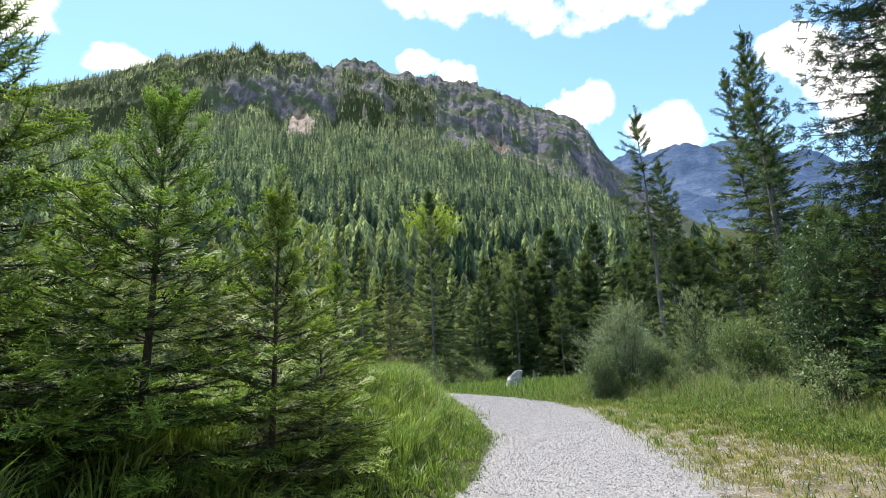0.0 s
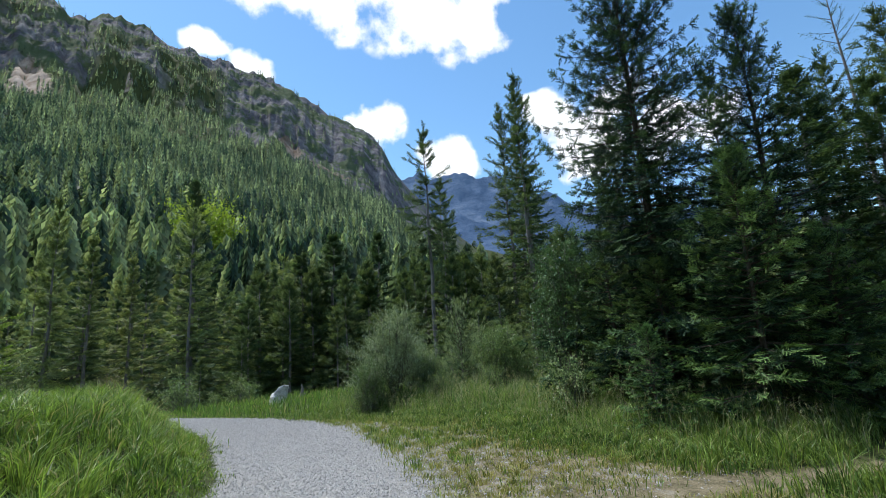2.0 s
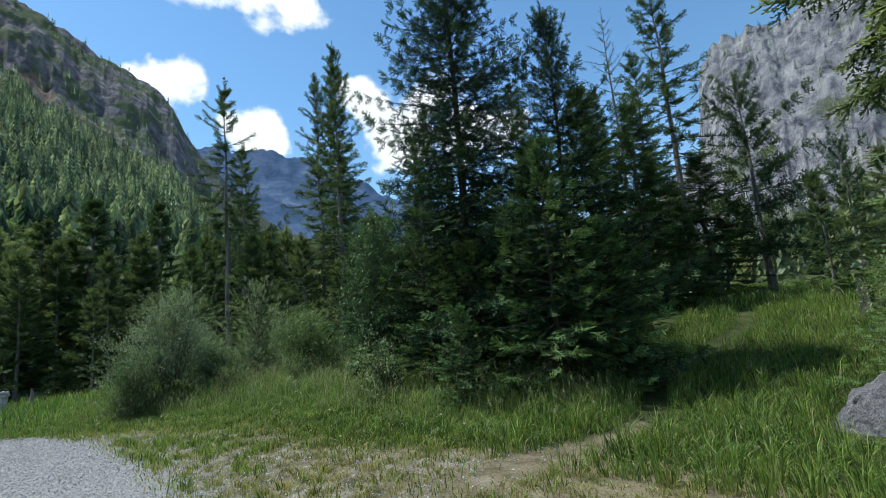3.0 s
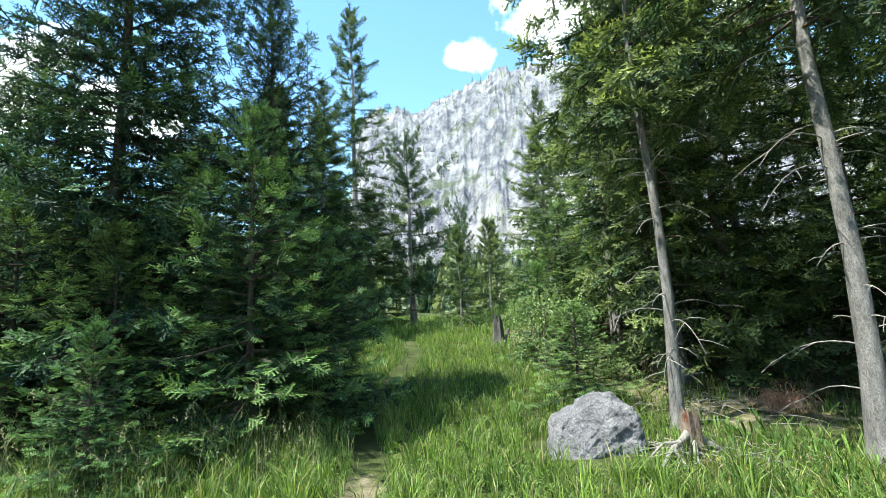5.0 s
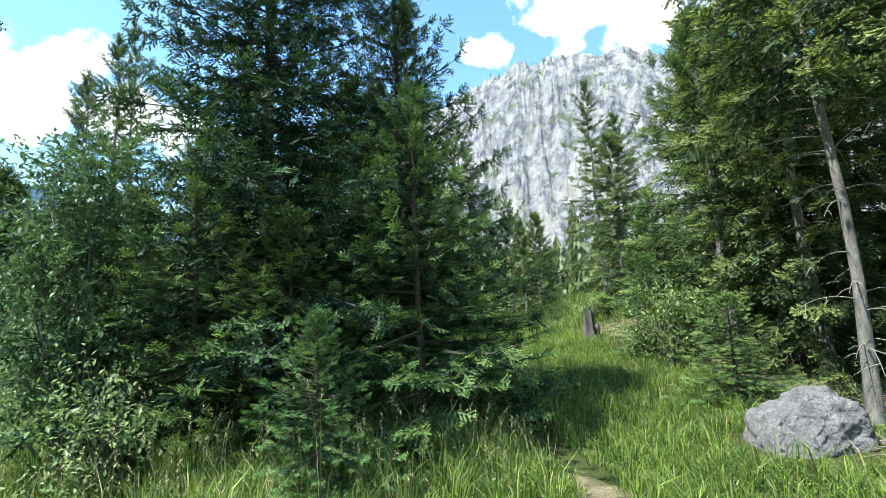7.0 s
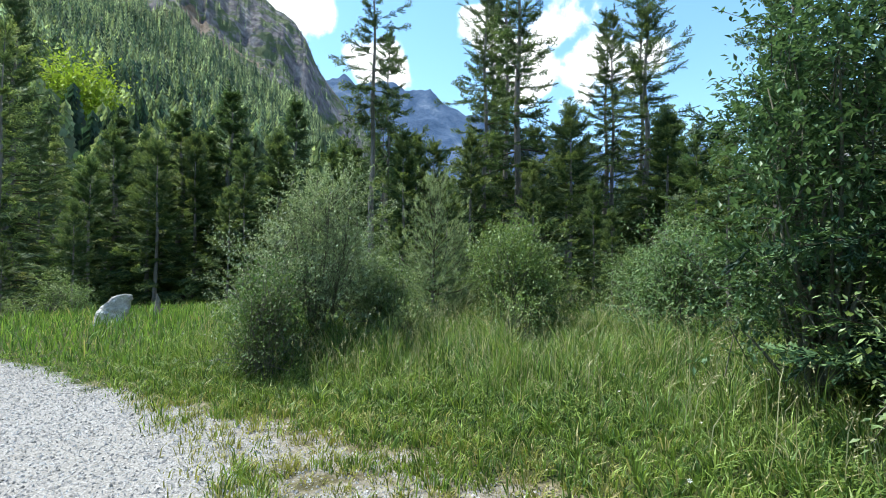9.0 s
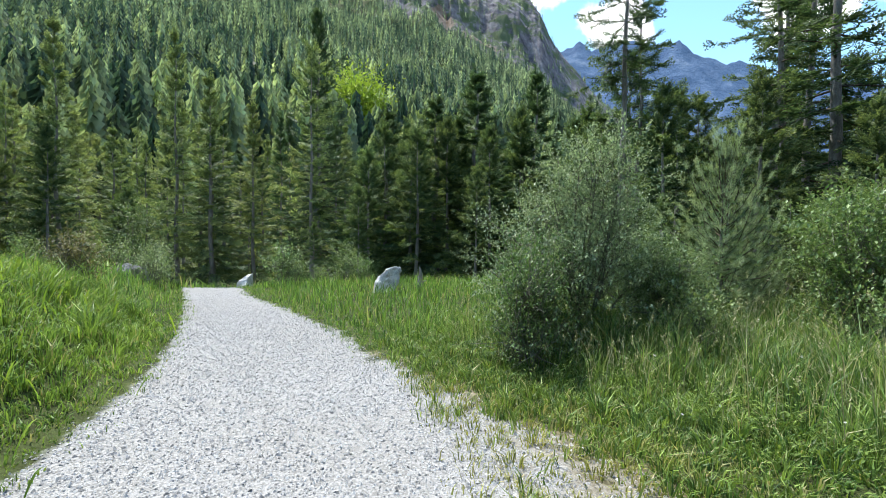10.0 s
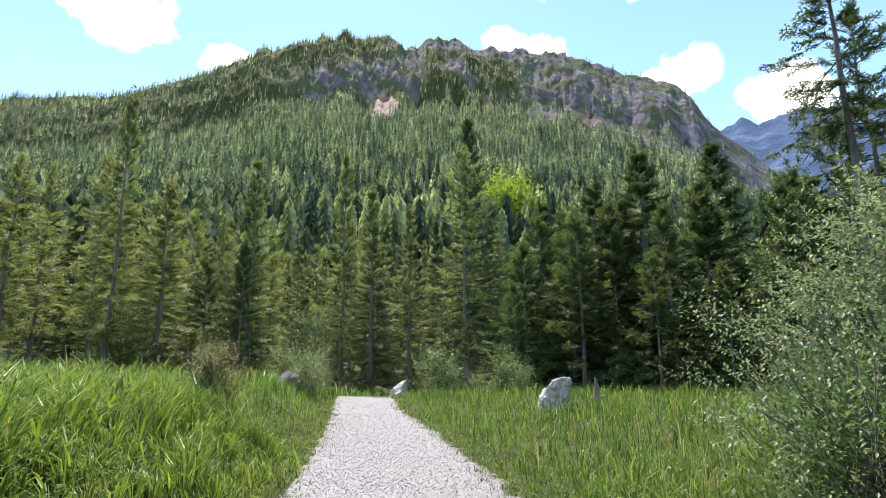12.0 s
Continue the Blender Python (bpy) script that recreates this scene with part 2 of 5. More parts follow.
moss = nodes.new("ShaderNodeTexNoise")
moss.inputs["Scale"].default_value, moss.inputs["Detail"].default_value, moss.inputs["Roughness"].default_value = 0.022, 10.0, 0.7
links.new(tc.outputs["Object"], moss.inputs["Vector"])
streak = nodes.new("ShaderNodeTexNoise")
streak.inputs["Scale"].default_value, streak.inputs["Detail"].default_value, streak.inputs["Roughness"].default_value = 1.0, 12.0, 0.68
sm = nodes.new("ShaderNodeCombineXYZ")
for socket, key, factor in (("X", "bearing", 1.0), ("Y", "rise", 16.0)):
    s = nodes.new("ShaderNodeMath")
    s.operation = "MULTIPLY_ADD"
    links.new(read(nodes, key), s.inputs[0])
    s.inputs[1].default_value = factor
    bend_ = nodes.new("ShaderNodeMath")
    bend_.operation = "MULTIPLY"
    links.new(moss.outputs["Fac"], bend_.inputs[0])
    bend_.inputs[1].default_value = 4.0
    links.new(bend_.outputs[0], s.inputs[2])
    links.new(s.outputs[0], sm.inputs[socket])
links.new(sm.outputs[0], streak.inputs["Vector"])
cliff = ramp(nodes, links, blend(nodes, links, 0.75, streak.outputs["Fac"], crag.outputs["Fac"]), [(0.38, (0.08, 0.078, 0.095)), (0.46, (0.16, 0.15, 0.18)), (0.54, (0.25, 0.235, 0.26)), (0.63, (0.4, 0.38, 0.39))])
cliff = blend(nodes, links, ramp(nodes, links, moss.outputs["Fac"], [(0.47, (0, 0, 0)), (0.55, (0.85, 0.85, 0.85))]), cliff, (0.1, 0.15, 0.055))
white_wall = ramp(nodes, links, blend(nodes, links, 0.55, streak.outputs["Fac"], crag.outputs["Fac"]), [(0.38, (0.09, 0.1, 0.13)), (0.46, (0.24, 0.245, 0.28)), (0.53, (0.43, 0.43, 0.45)), (0.63, (0.64, 0.63, 0.62))])
white_wall = blend(nodes, links, ramp(nodes, links, moss.outputs["Fac"], [(0.57, (0, 0, 0)), (0.62, (0.7, 0.7, 0.7))]), white_wall, (0.14, 0.18, 0.08))
cliff = blend(nodes, links, read(nodes, "pale"), cliff, white_wall)
c = blend(nodes, links, read(nodes, "rock"), c, cliff)
c = blend(nodes, links, ragged("scree", 2.2, crag.outputs["Fac"]), c, blend(nodes, links, read(nodes, "pale"), ramp(nodes, links, crag.outputs["Fac"], [(0.4, (0.2, 0.14, 0.1)), (0.6, (0.38, 0.31, 0.26))]), ramp(nodes, links, streak.outputs["Fac"], [(0.4, (0.36, 0.35, 0.34)), (0.6, (0.62, 0.6, 0.58))])))
links.new(c, b.inputs["Base Color"])
h1 = nodes.new("ShaderNodeBump")
h1.inputs["Strength"].default_value, h1.inputs["Distance"].default_value = 0.7, 0.008
links.new(grain(nodes, links, 140.0, 4.0, 0.7), h1.inputs["Height"])
h2 = nodes.new("ShaderNodeBump")
h2.inputs["Distance"].default_value = 14.0
links.new(streak.outputs["Fac"], h2.inputs["Height"])
links.new(read(nodes, "rock"), h2.inputs["Strength"])
links.new(h1.outputs[0], h2.inputs["Normal"])
links.new(h2.outputs[0], b.inputs["Normal"])

# blue base colours and a weak blue glow stand in for distance haze
hazy_rock, nodes, links, b = material("haze_tinted_rock", 0.95, 0.1)
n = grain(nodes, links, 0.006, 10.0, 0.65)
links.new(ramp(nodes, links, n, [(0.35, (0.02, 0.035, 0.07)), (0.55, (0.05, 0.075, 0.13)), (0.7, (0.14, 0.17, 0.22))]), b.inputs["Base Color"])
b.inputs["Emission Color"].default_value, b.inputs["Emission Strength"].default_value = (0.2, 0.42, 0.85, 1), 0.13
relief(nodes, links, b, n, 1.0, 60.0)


# ---- mesh tools ----
class Geo:
    """Triangles collected in bulk, with a tone for each point."""

    def __init__(self):
        self.v, self.f, self.t, self.n = [], [], [], 0

    def add(self, v, f, tone=0.0):
        v, f = np.asarray(v, float).reshape(-1, 3), np.asarray(f, int).reshape(-1, 3)
        self.v.append(v)
        self.f.append(f + self.n)
        self.t.append(np.broadcast_to(np.asarray(tone, float).reshape(-1), (len(v),)) if np.size(tone) in (1, len(v)) else np.zeros(len(v)))
        self.n += len(v)

    def mesh(self, name, mat, smooth=False, **extra):
        v, f, t = np.concatenate(self.v), np.concatenate(self.f), np.concatenate(self.t)
        me = bpy.data.meshes.new(name)
        me.vertices.add(len(v))
        me.vertices.foreach_set("co", v.astype(np.float32).ravel())
        me.loops.add(f.size)
        me.loops.foreach_set("vertex_index", f.astype(np.int32).ravel())
        me.polygons.add(len(f))
        me.polygons.foreach_set("loop_start", np.arange(0, f.size, 3, dtype=np.int32))
        me.polygons.foreach_set("use_smooth", np.full(len(f), smooth))
        for key, values in (("tone", t), *extra.items()):
            me.attributes.new(key, "FLOAT", "POINT").data.foreach_set("value", np.asarray(values, np.float32))
        me.materials.append(mat)
        me.update(calc_edges=True)
        return me


def part(name, geo, mat, parent, label="", smooth=False):
    ob = new(name, geo.mesh(name, mat, smooth))
    ob.parent = parent
    return tagged(ob, label)


def unit(v):
    return v / np.maximum(np.linalg.norm(v, axis=-1, keepdims=True), 1e-9)


def basis(d, up=(0, 0, 1)):
    """Matrices whose x axis lies along each direction d."""
    d = unit(np.asarray(d, float))
    y = np.cross(np.broadcast_to(np.asarray(up, float), d.shape), d)
    y = np.where(np.linalg.norm(y, axis=1, keepdims=True) < 1e-3, np.array([[0.0, 1.0, 0.0]]), y)
    y = unit(y)
    return np.stack([d, y, np.cross(d, y)], axis=2)


def scatter(geo, pv, pf, m, p, size, tone):
    """A small shape set down many times into one mesh."""
    if len(p) == 0:
        return
    v = np.einsum("nij,pj->npi", m * np.asarray(size).reshape(-1, 1, 1), pv[:, :3]) + p[:, None, :]
    f = pf[None] + (np.arange(len(p)) * len(pv))[:, None, None]
    t = np.repeat(np.broadcast_to(tone, (len(p),)), len(pv))
    if pv.shape[1] > 3:
        t = np.clip(t * np.tile(pv[:, 3], len(p)), 0, 1)
    geo.add(v.reshape(-1, 3), f.reshape(-1, 3), t)


def tube(geo, pts, radii, sides=7, tone=0.0, rough=0.0, rng=None):
    pts = np.asarray(pts, float)
    d = np.gradient(pts, axis=0)
    b_ = basis(d, (0.3, 0.1, 1) if abs(unit(d)[0][2]) < 0.9 else (1, 0, 0))
    a = np.linspace(0, 2 * np.pi, sides, endpoint=False)
    ring = np.stack([np.zeros(sides), np.cos(a), np.sin(a)], 1)
    r = np.repeat(np.asarray(radii, float)[:, None], sides, 1)
    if rough and rng is not None:
        r = r * (1 + rng.uniform(-rough, rough, r.shape))
    v = (np.einsum("nij,sj->nsi", b_, ring) * r[:, :, None] + pts[:, None]).reshape(-1, 3)
    f = []
    for i in range(len(pts) - 1):
        for j in range(sides):
            k = (j + 1) % sides
            q = [i * sides + j, i * sides + k, (i + 1) * sides + k, (i + 1) * sides + j]
            f += [(q[0], q[1], q[2]), (q[0], q[2], q[3])]
    e = (len(pts) - 1) * sides
    f += [(e, e + j, e + j + 1) for j in range(1, sides - 1)]
    geo.add(v, f, tone)


def brush(n, spread, width, seed):
    """One shoot along x, 1 long: n needles round a twig."""
    rng = np.random.default_rng(seed)
    v, f = [(0, 0.012, 0), (0, -0.012, 0), (0.95, 0, 0.0)], [(0, 1, 2)]
    for i in range(n):
        u, a = (i + 0.5) / n * 0.92, i * 2.4 + rng.uniform(-0.4, 0.4)
        out = np.array([0.75, math.cos(a), 0.8 * math.sin(a) + 0.18])
        out = out / np.linalg.norm(out) * spread * rng.uniform(0.8, 1.15) * (1.0 - 0.35 * u)
        side = np.cross(out, (1, 0, 0))
        side = side / (np.linalg.norm(side) + 1e-9) * width
        o_ = np.array([u, 0, 0])
        k = len(v)
        v += [o_ + side * 0.5 + out * 0.1, o_ - side * 0.5 + out * 0.1, o_ + out]
        f.append((k, k + 1, k + 2))
    return np.array(v, float), np.array(f)


def spray(side, n0, n1, nl, nw, seed, thick=0.012, droop=0.06):
    """A flat conifer twig along x, 1 long: a leading shoot and side shoots, each combed with needles; the ends are younger."""
    rng = np.random.default_rng(seed)
    v, f = [], []

    def shoot(o, d, L, n, t0, t1):
        s = unit(np.cross((0, 0, 1.0), d))
        w = np.cross(d, s)
        k = len(v)
        for a in (0.5, 2.6, 4.7):
            v.append((*(o + (s * math.cos(a) + w * math.sin(a)) * thick), t0))
        v.append((*(o + d * L), t1))
        f.extend([(k, k + 1, k + 3), (k + 1, k + 2, k + 3), (k + 2, k, k + 3)])
        for i in range(n):
            for sgn in (-1, 1):
                u = (i + rng.uniform(0.2, 0.8)) / n
                out = unit(d * 0.8 + s * sgn * rng.uniform(0.6, 1.0) + w * rng.uniform(-0.15, 0.65)) * nl * rng.uniform(0.8, 1.2) * (1 - 0.3 * u)
                b0, t = o + d * (L * u), t0 + (t1 - t0) * u
                k = len(v)
                v.extend([(*(b0 - d * nw * 0.5), t * 0.8), (*(b0 + d * nw * 0.5), t * 0.8), (*(b0 + out), t)])
                f.append((k, k + 1, k + 2))

    shoot(np.zeros(3), np.array([1.0, 0, 0]), 1.0, n0, 0.3, 1.3)
    for i in range(side):
        u, sgn = 0.06 + 0.74 * (i + rng.uniform(0, 0.5)) / side, 1 if i % 2 else -1
        d = unit(np.array([rng.uniform(0.6, 0.85), sgn * 0.75, rng.uniform(-0.2, 0.08)]))
        shoot(np.array([u, 0, -droop * u * (1 - u)]), d, (0.56 - 0.34 * u) * rng.uniform(0.8, 1.15), n1, 0.25, 1.15)
    return np.array(v, float), np.array(f)


SPRAY_NEAR, SPRAY_MID, SPRAY_FAR = spray(6, 7, 4, 0.12, 0.06, 1, 0.03), spray(5, 5, 3, 0.15, 0.11, 2, 0.03), spray(5, 2, 2, 0.18, 0.15, 3, 0.03)
BRUSH_PINE = brush(30, 0.5, 0.03, 4)


def smooth_step(a, b_, x):
    t = np.clip((np.asarray(x, float) - a) / (b_ - a), 0, 1)
    return t * t * (3 - 2 * t)


# ---- the ground: valley floor, banks and mountain sides in one sheet ----
EDGE_Y = [-14, -3, 0, 5, 5.8, 8.6, 12, 13.8, 16.2, 19.4, 22.2, 25.3, 28, 32, 42]
EDGE_L = [-9, -2.8, -1.5, 0.25, 0.54, 1.05, 0.95, 0.78, 0.16, -0.97, -2.1, -3.3, -4.8, -8, -18]
EDGE_R = [-5, 0.2, 1.4, 2.6, 2.8, 3.15, 3.4, 3.1, 2.47, 1.0, -0.4, -1.6, -3.0, -6, -15.6]
VERGE_Y = [1, 2.5, 3.5, 4.1, 5.3, 7.3, 8.6, 10, 11, 12, 13.5, 15]
VERGE_X = [5.4, 6.2, 6.8, 7.2, 5.8, 5.2, 5.5, 5.6, 5.2, 4.8, 4.0, 3.2]
# skyline: bearing and height of the ridges round the valley
RIDGE_AZ = [-180, -120, -80, -56, -48, -43, -37.3, -33, -31, -24, -20, -16, -13.8, -12.8, -8, -5.3, -0.7, 2.5, 5.5, 9.3, 12.5, 16.8, 19.2, 20.5,
            22, 25, 30, 40, 60, 72, 80.6, 81.8, 83.5, 90, 92, 95.3, 99.3, 104.8, 108, 111.5, 114.3, 116.7, 125, 140, 180]
RIDGE_EL = [14, 16, 17, 20.5, 23.5, 25.6, 28.8, 31.3, 31.9, 33.9, 33.6, 33.9, 33.0, 33.8, 34.0, 32.9, 32.4, 31.3, 31.4, 29.8, 27.7, 26.4, 24.6, 22.2,
            20, 16.3, 12, 8, 8, 10, 15, 23.2, 25.0, 25.6, 26.2, 27.2, 28.6, 29.0, 28.6, 28.3, 28.0, 26.5, 24, 20, 14]
HUB = (3.0, 7.0)


def grove(x, y, scale, seed=0.0, octaves=4):
    return np.array([noise.fractal(Vector((a * scale, b_ * scale, seed)), 0.9, 2.1, octaves) for a, b_ in zip(np.ravel(x), np.ravel(y))]).reshape(np.shape(x))


def floor_z(x, y):
    """Height of the valley floor."""
    x, y = np.asarray(x, float), np.asarray(y, float)
    z = np.interp(y, [-10, 4, 9, 13, 16, 19.5, 22, 25.3, 29, 40], [0.16, 0.12, 0.06, -0.04, -0.1, -0.25, -0.36, -0.48, -1.2, -2.6])
    left = np.interp(y, EDGE_Y, EDGE_L) - x
    high = np.interp(y, [0, 5, 8, 12, 18, 25], [1.0, 0.9, 0.95, 1.0, 0.75, 0.4])
    z = z + high * smooth_step(0.05, 1.9, left) + 0.03 * np.clip(left - 2.2, 0, 40)
    right = x - np.interp(y, EDGE_Y, EDGE_R)
    z = z + 0.12 * smooth_step(1.2, 4.0, right) * smooth_step(5, 8, y)
    z = z - 0.13 * smooth_step(4.5, 6.5, x) * smooth_step(5.5, 3.8, y)
    z = z + (0.12 * np.clip(x - 9.3, 0, 7.5) + 0.03 * np.clip(x - 16.8, 0, 60)) * smooth_step(11, 6, y)
    z = z + 0.10 * np.clip(x - 11, 0, 10) * smooth_step(2, -4, y)
    return z + 0.03 * np.sin(x * 1.7 + 0.6) * np.sin(y * 1.3) * smooth_step(0.3, 1.5, np.maximum(left, right - 3))


def mountain_z(az, r, rough=0.0):
    """Height of the mountain sides over the valley floor at a bearing and distance from the middle; also how far up the ridge."""
    el = np.interp(az, RIDGE_AZ, RIDGE_EL)
    wood = np.interp(r, [55, 120, 240, 400, 600, 770, 810, 900, 950, 1100], [0, 0.2, 0.46, 0.61, 0.715, 0.775, 0.87, 0.97, 1.0, 0.92])
    wall = np.interp(r, [55, 250, 390, 470, 540, 640, 690, 950, 1100], [0, 0.10, 0.24, 0.45, 0.62, 0.92, 1.0, 0.75, 0.7])
    cliffy = smooth_step(72, 80, az) * smooth_step(150, 128, az)
    up = wood * (1 - cliffy) + wall * cliffy
    return r * np.tan(np.radians(el)) * (up + rough * smooth_step(90, 300, r)), up, cliffy


azs = np.concatenate([np.arange(-180, -62, 2.0), np.arange(-62, 126, 0.28), np.arange(126, 180, 2.0)])
rs = np.concatenate([0.25 * (55 / 0.25) ** (np.arange(105) / 104.0), np.arange(62, 560, 8.8), np.arange(560, 960, 5.0), np.arange(960, 1101, 12.0)])
AZ, RR = np.meshgrid(azs, rs)
X, Y = HUB[0] + RR * np.sin(np.radians(AZ)), HUB[1] + RR * np.cos(np.radians(AZ))
Z = floor_z(X, Y) * smooth_step(120, 60, RR)
far = RR > 55
rough = np.zeros_like(X)
rough[far] = 0.045 * grove(X[far], Y[far], 0.011, 3.0, 6) + 0.02 * grove(AZ[far] * 9, RR[far], 0.05, 7.0, 4)
crags = np.zeros_like(X)
high_ = far & (RR > 330)
crags[high_] = [noise.ridged_multi_fractal(Vector((a * 0.019, b_ * 0.019, 2.0)), 0.8, 2.15, 6, 1.0, 2.0) - 1.1 for a, b_ in zip(X[high_], Y[high_])]
gully = np.zeros_like(X)
gully[high_] = [noise.ridged_multi_fractal(Vector((a * 0.42, b_ * 0.0035, 6.0)), 0.85, 2.2, 5, 1.0, 2.0) - 1.1 for a, b_ in zip(AZ[high_], RR[high_])]
crags = 0.45 * crags + 0.75 * gully
_, up, cliffy = mountain_z(AZ, RR)
crag_zone = np.maximum(smooth_step(0.64, 0.76, up) * smooth_step(30, 20, AZ) * smooth_step(-60, -30, AZ), cliffy * smooth_step(0.15, 0.35, up))
height, up, cliffy = mountain_z(AZ, RR, rough * 0.6 + (0.036 + 0.012 * cliffy) * crags * crag_zone * (1 - 0.4 * (1 - cliffy) * smooth_step(0.86, 0.98, up)))
Z = Z + np.where(far, height, 0)
patch = np.zeros_like(X)
patch[far] = grove(X[far], Y[far], 0.009, 11.0, 5)
foot = np.interp(AZ, [-35, -26, -20, -13, -10, -3, 7, 16, 22], [0.80, 0.76, 0.73, 0.79, 0.81, 0.74, 0.70, 0.66, 0.70])
steep = smooth_step(foot, foot + 0.05, up + 0.06 * patch)
wooded_top = smooth_step(-26, -34, AZ) + smooth_step(0.85, 0.93, up + 0.1 * patch) * smooth_step(-14.5, -20, AZ)
green_bowl = smooth_step(-14.5, -12.5, AZ) * smooth_step(1.5, -1.5, AZ) * smooth_step(0.985, 0.95, up)
rock = np.where(far, np.clip(steep - wooded_top - green_bowl * smooth_step(0.7, 0.3, patch), 0, 1), 0) * (1 - cliffy) * smooth_step(32, 22, AZ) * smooth_step(-70, -40, AZ)
rock = rock * smooth_step(-0.75, -0.25, patch + 0.35)
rock = np.maximum(rock, np.where(far, cliffy * smooth_step(0.14, 0.3, up + 0.12 * patch), 0))
scree = np.zeros_like(X)
for az0, up0, wa, wu in ((-18.2, 0.77, 1.5, 0.075), (7.4, 0.78, 1.0, 0.03), (-9.9, 0.80, 0.5, 0.03), (12.5, 0.745, 2.4, 0.012), (98, 0.36, 7, 0.12), (108, 0.5, 4, 0.08)):
    wide_ = wa * np.clip(1 - 0.6 * (up - up0) / wu, 0.3, 1.7)
    scree = np.maximum(scree, np.where(far, np.exp(-(((AZ - az0) / wide_) ** 2 + ((up - up0) / wu) ** 2) ), 0))
scree = smooth_step(0.15, 0.85, scree + (0.45 * patch + 0.25 * crags) * (scree > 0.05))
left, right = np.interp(Y, EDGE_Y, EDGE_L), np.interp(Y, EDGE_Y, EDGE_R)


def gravel_at(x, y):
    l, r = np.interp(y, EDGE_Y, EDGE_L), np.interp(y, EDGE_Y, EDGE_R)
    g = smooth_step(-0.25, 0.2, x - l) * smooth_step(0.35, -0.25, x - r)
    v = np.interp(y, VERGE_Y, VERGE_X, left=5.0)
    return np.maximum(g, (0.34 + 0.14 * smooth_step(6, 9, y) + 0.36 * smooth_step(0.9, 0.0, x - r)) * smooth_step(-0.2, 0.05, x - r) * smooth_step(0.2, -0.6, x - v) * smooth_step(3.4, 5.2, y) * smooth_step(15.5, 14, y))


def trail_d(x, y):
    """Distance from the trodden trail that leaves the gravel and climbs past the spruces."""
    return np.abs(y - np.interp(x, [4.5, 5.8, 7.2, 8.2, 9.6, 12, 15, 20], [4.9, 4.5, 4.15, 4.2, 4.55, 4.3, 3.9, 4.6]))


def earth_at(x, y):
    v = np.interp(y, VERGE_Y, VERGE_X, left=5.0)
    r = np.interp(y, EDGE_Y, EDGE_R)
    e = smooth_step(0.55, 0.1, trail_d(x, y)) * smooth_step(4.8, 5.5, x) * smooth_step(8.8, 7.2, x) * 0.62
    e = np.maximum(e, 0.5 * smooth_step(1.0, -0.4, y + 0.2 * (9 - x)) * smooth_step(7.5, 9.0, x))
    return np.maximum(e, 0.62 * smooth_step(-0.2, 0.3, x - r) * smooth_step(0.4, -0.5, x - v) * smooth_step(-1, 2, y) * smooth_step(16, 14.5, y))


sheet = Geo()
na, nr = len(azs), len(rs)
idx = np.arange(na * nr).reshape(nr, na)
nxt = np.roll(idx, -1, axis=1)
quads = np.stack([idx[:-1], idx[1:], nxt[1:], nxt[:-1]], -1).reshape(-1, 4)
tris = np.concatenate([quads[:, [0, 1, 2]], quads[:, [0, 2, 3]]])[:, ::-1]
hubz = float(floor_z(*HUB))
fan = np.stack([np.full(na, na * nr), idx[0], nxt[0]], -1)[:, ::-1]
sheet.add(np.concatenate([np.stack([X, Y, Z], -1).reshape(-1, 3), [[HUB[0], HUB[1], hubz]]]), np.concatenate([tris, fan]))
near_ = (RR < 45)
me = sheet.mesh("ground", ground_mat, True, rock=np.append(rock.ravel(), 0), scree=np.append(scree.ravel(), 0),
                pale=np.append(cliffy.ravel(), 0), bearing=np.append(AZ.ravel(), 0), rise=np.append(up.ravel(), 0), gravel=np.append((gravel_at(X, Y) * near_).ravel(), 1), earth=np.append((earth_at(X, Y) * near_).ravel(), 0))
me.polygons.foreach_set("use_smooth", np.append(rock.ravel()[tris[:, 0]] < 0.35, np.ones(len(fan), bool)))
tagged(new("ground", me), "grassy valley floor with a pale gravel track rising to wooded limestone mountainsides", "ground", kind="structure")

# the peak that closes the valley, its blue tint and glow painted as haze
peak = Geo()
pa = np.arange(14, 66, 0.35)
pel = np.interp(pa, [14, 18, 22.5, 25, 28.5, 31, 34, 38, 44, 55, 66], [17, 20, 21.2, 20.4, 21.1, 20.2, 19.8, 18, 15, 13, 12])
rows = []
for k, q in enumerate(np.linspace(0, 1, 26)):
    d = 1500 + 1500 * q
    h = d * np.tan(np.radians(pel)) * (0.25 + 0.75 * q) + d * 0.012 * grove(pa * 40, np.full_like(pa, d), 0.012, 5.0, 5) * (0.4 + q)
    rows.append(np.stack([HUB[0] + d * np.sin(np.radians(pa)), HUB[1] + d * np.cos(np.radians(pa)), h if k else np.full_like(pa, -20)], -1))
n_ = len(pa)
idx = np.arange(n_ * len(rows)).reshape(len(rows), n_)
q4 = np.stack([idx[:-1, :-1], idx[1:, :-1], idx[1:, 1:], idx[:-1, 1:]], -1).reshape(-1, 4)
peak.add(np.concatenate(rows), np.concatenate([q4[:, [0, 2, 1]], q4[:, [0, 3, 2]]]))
tagged(new("backdrop", peak.mesh("backdrop", hazy_rock, True)), "distant rocky mountain closing the valley, coloured and glowing blue for haze", "mountain", kind="structure")


def z_at(x, y):
    return float(floor_z(x, y))


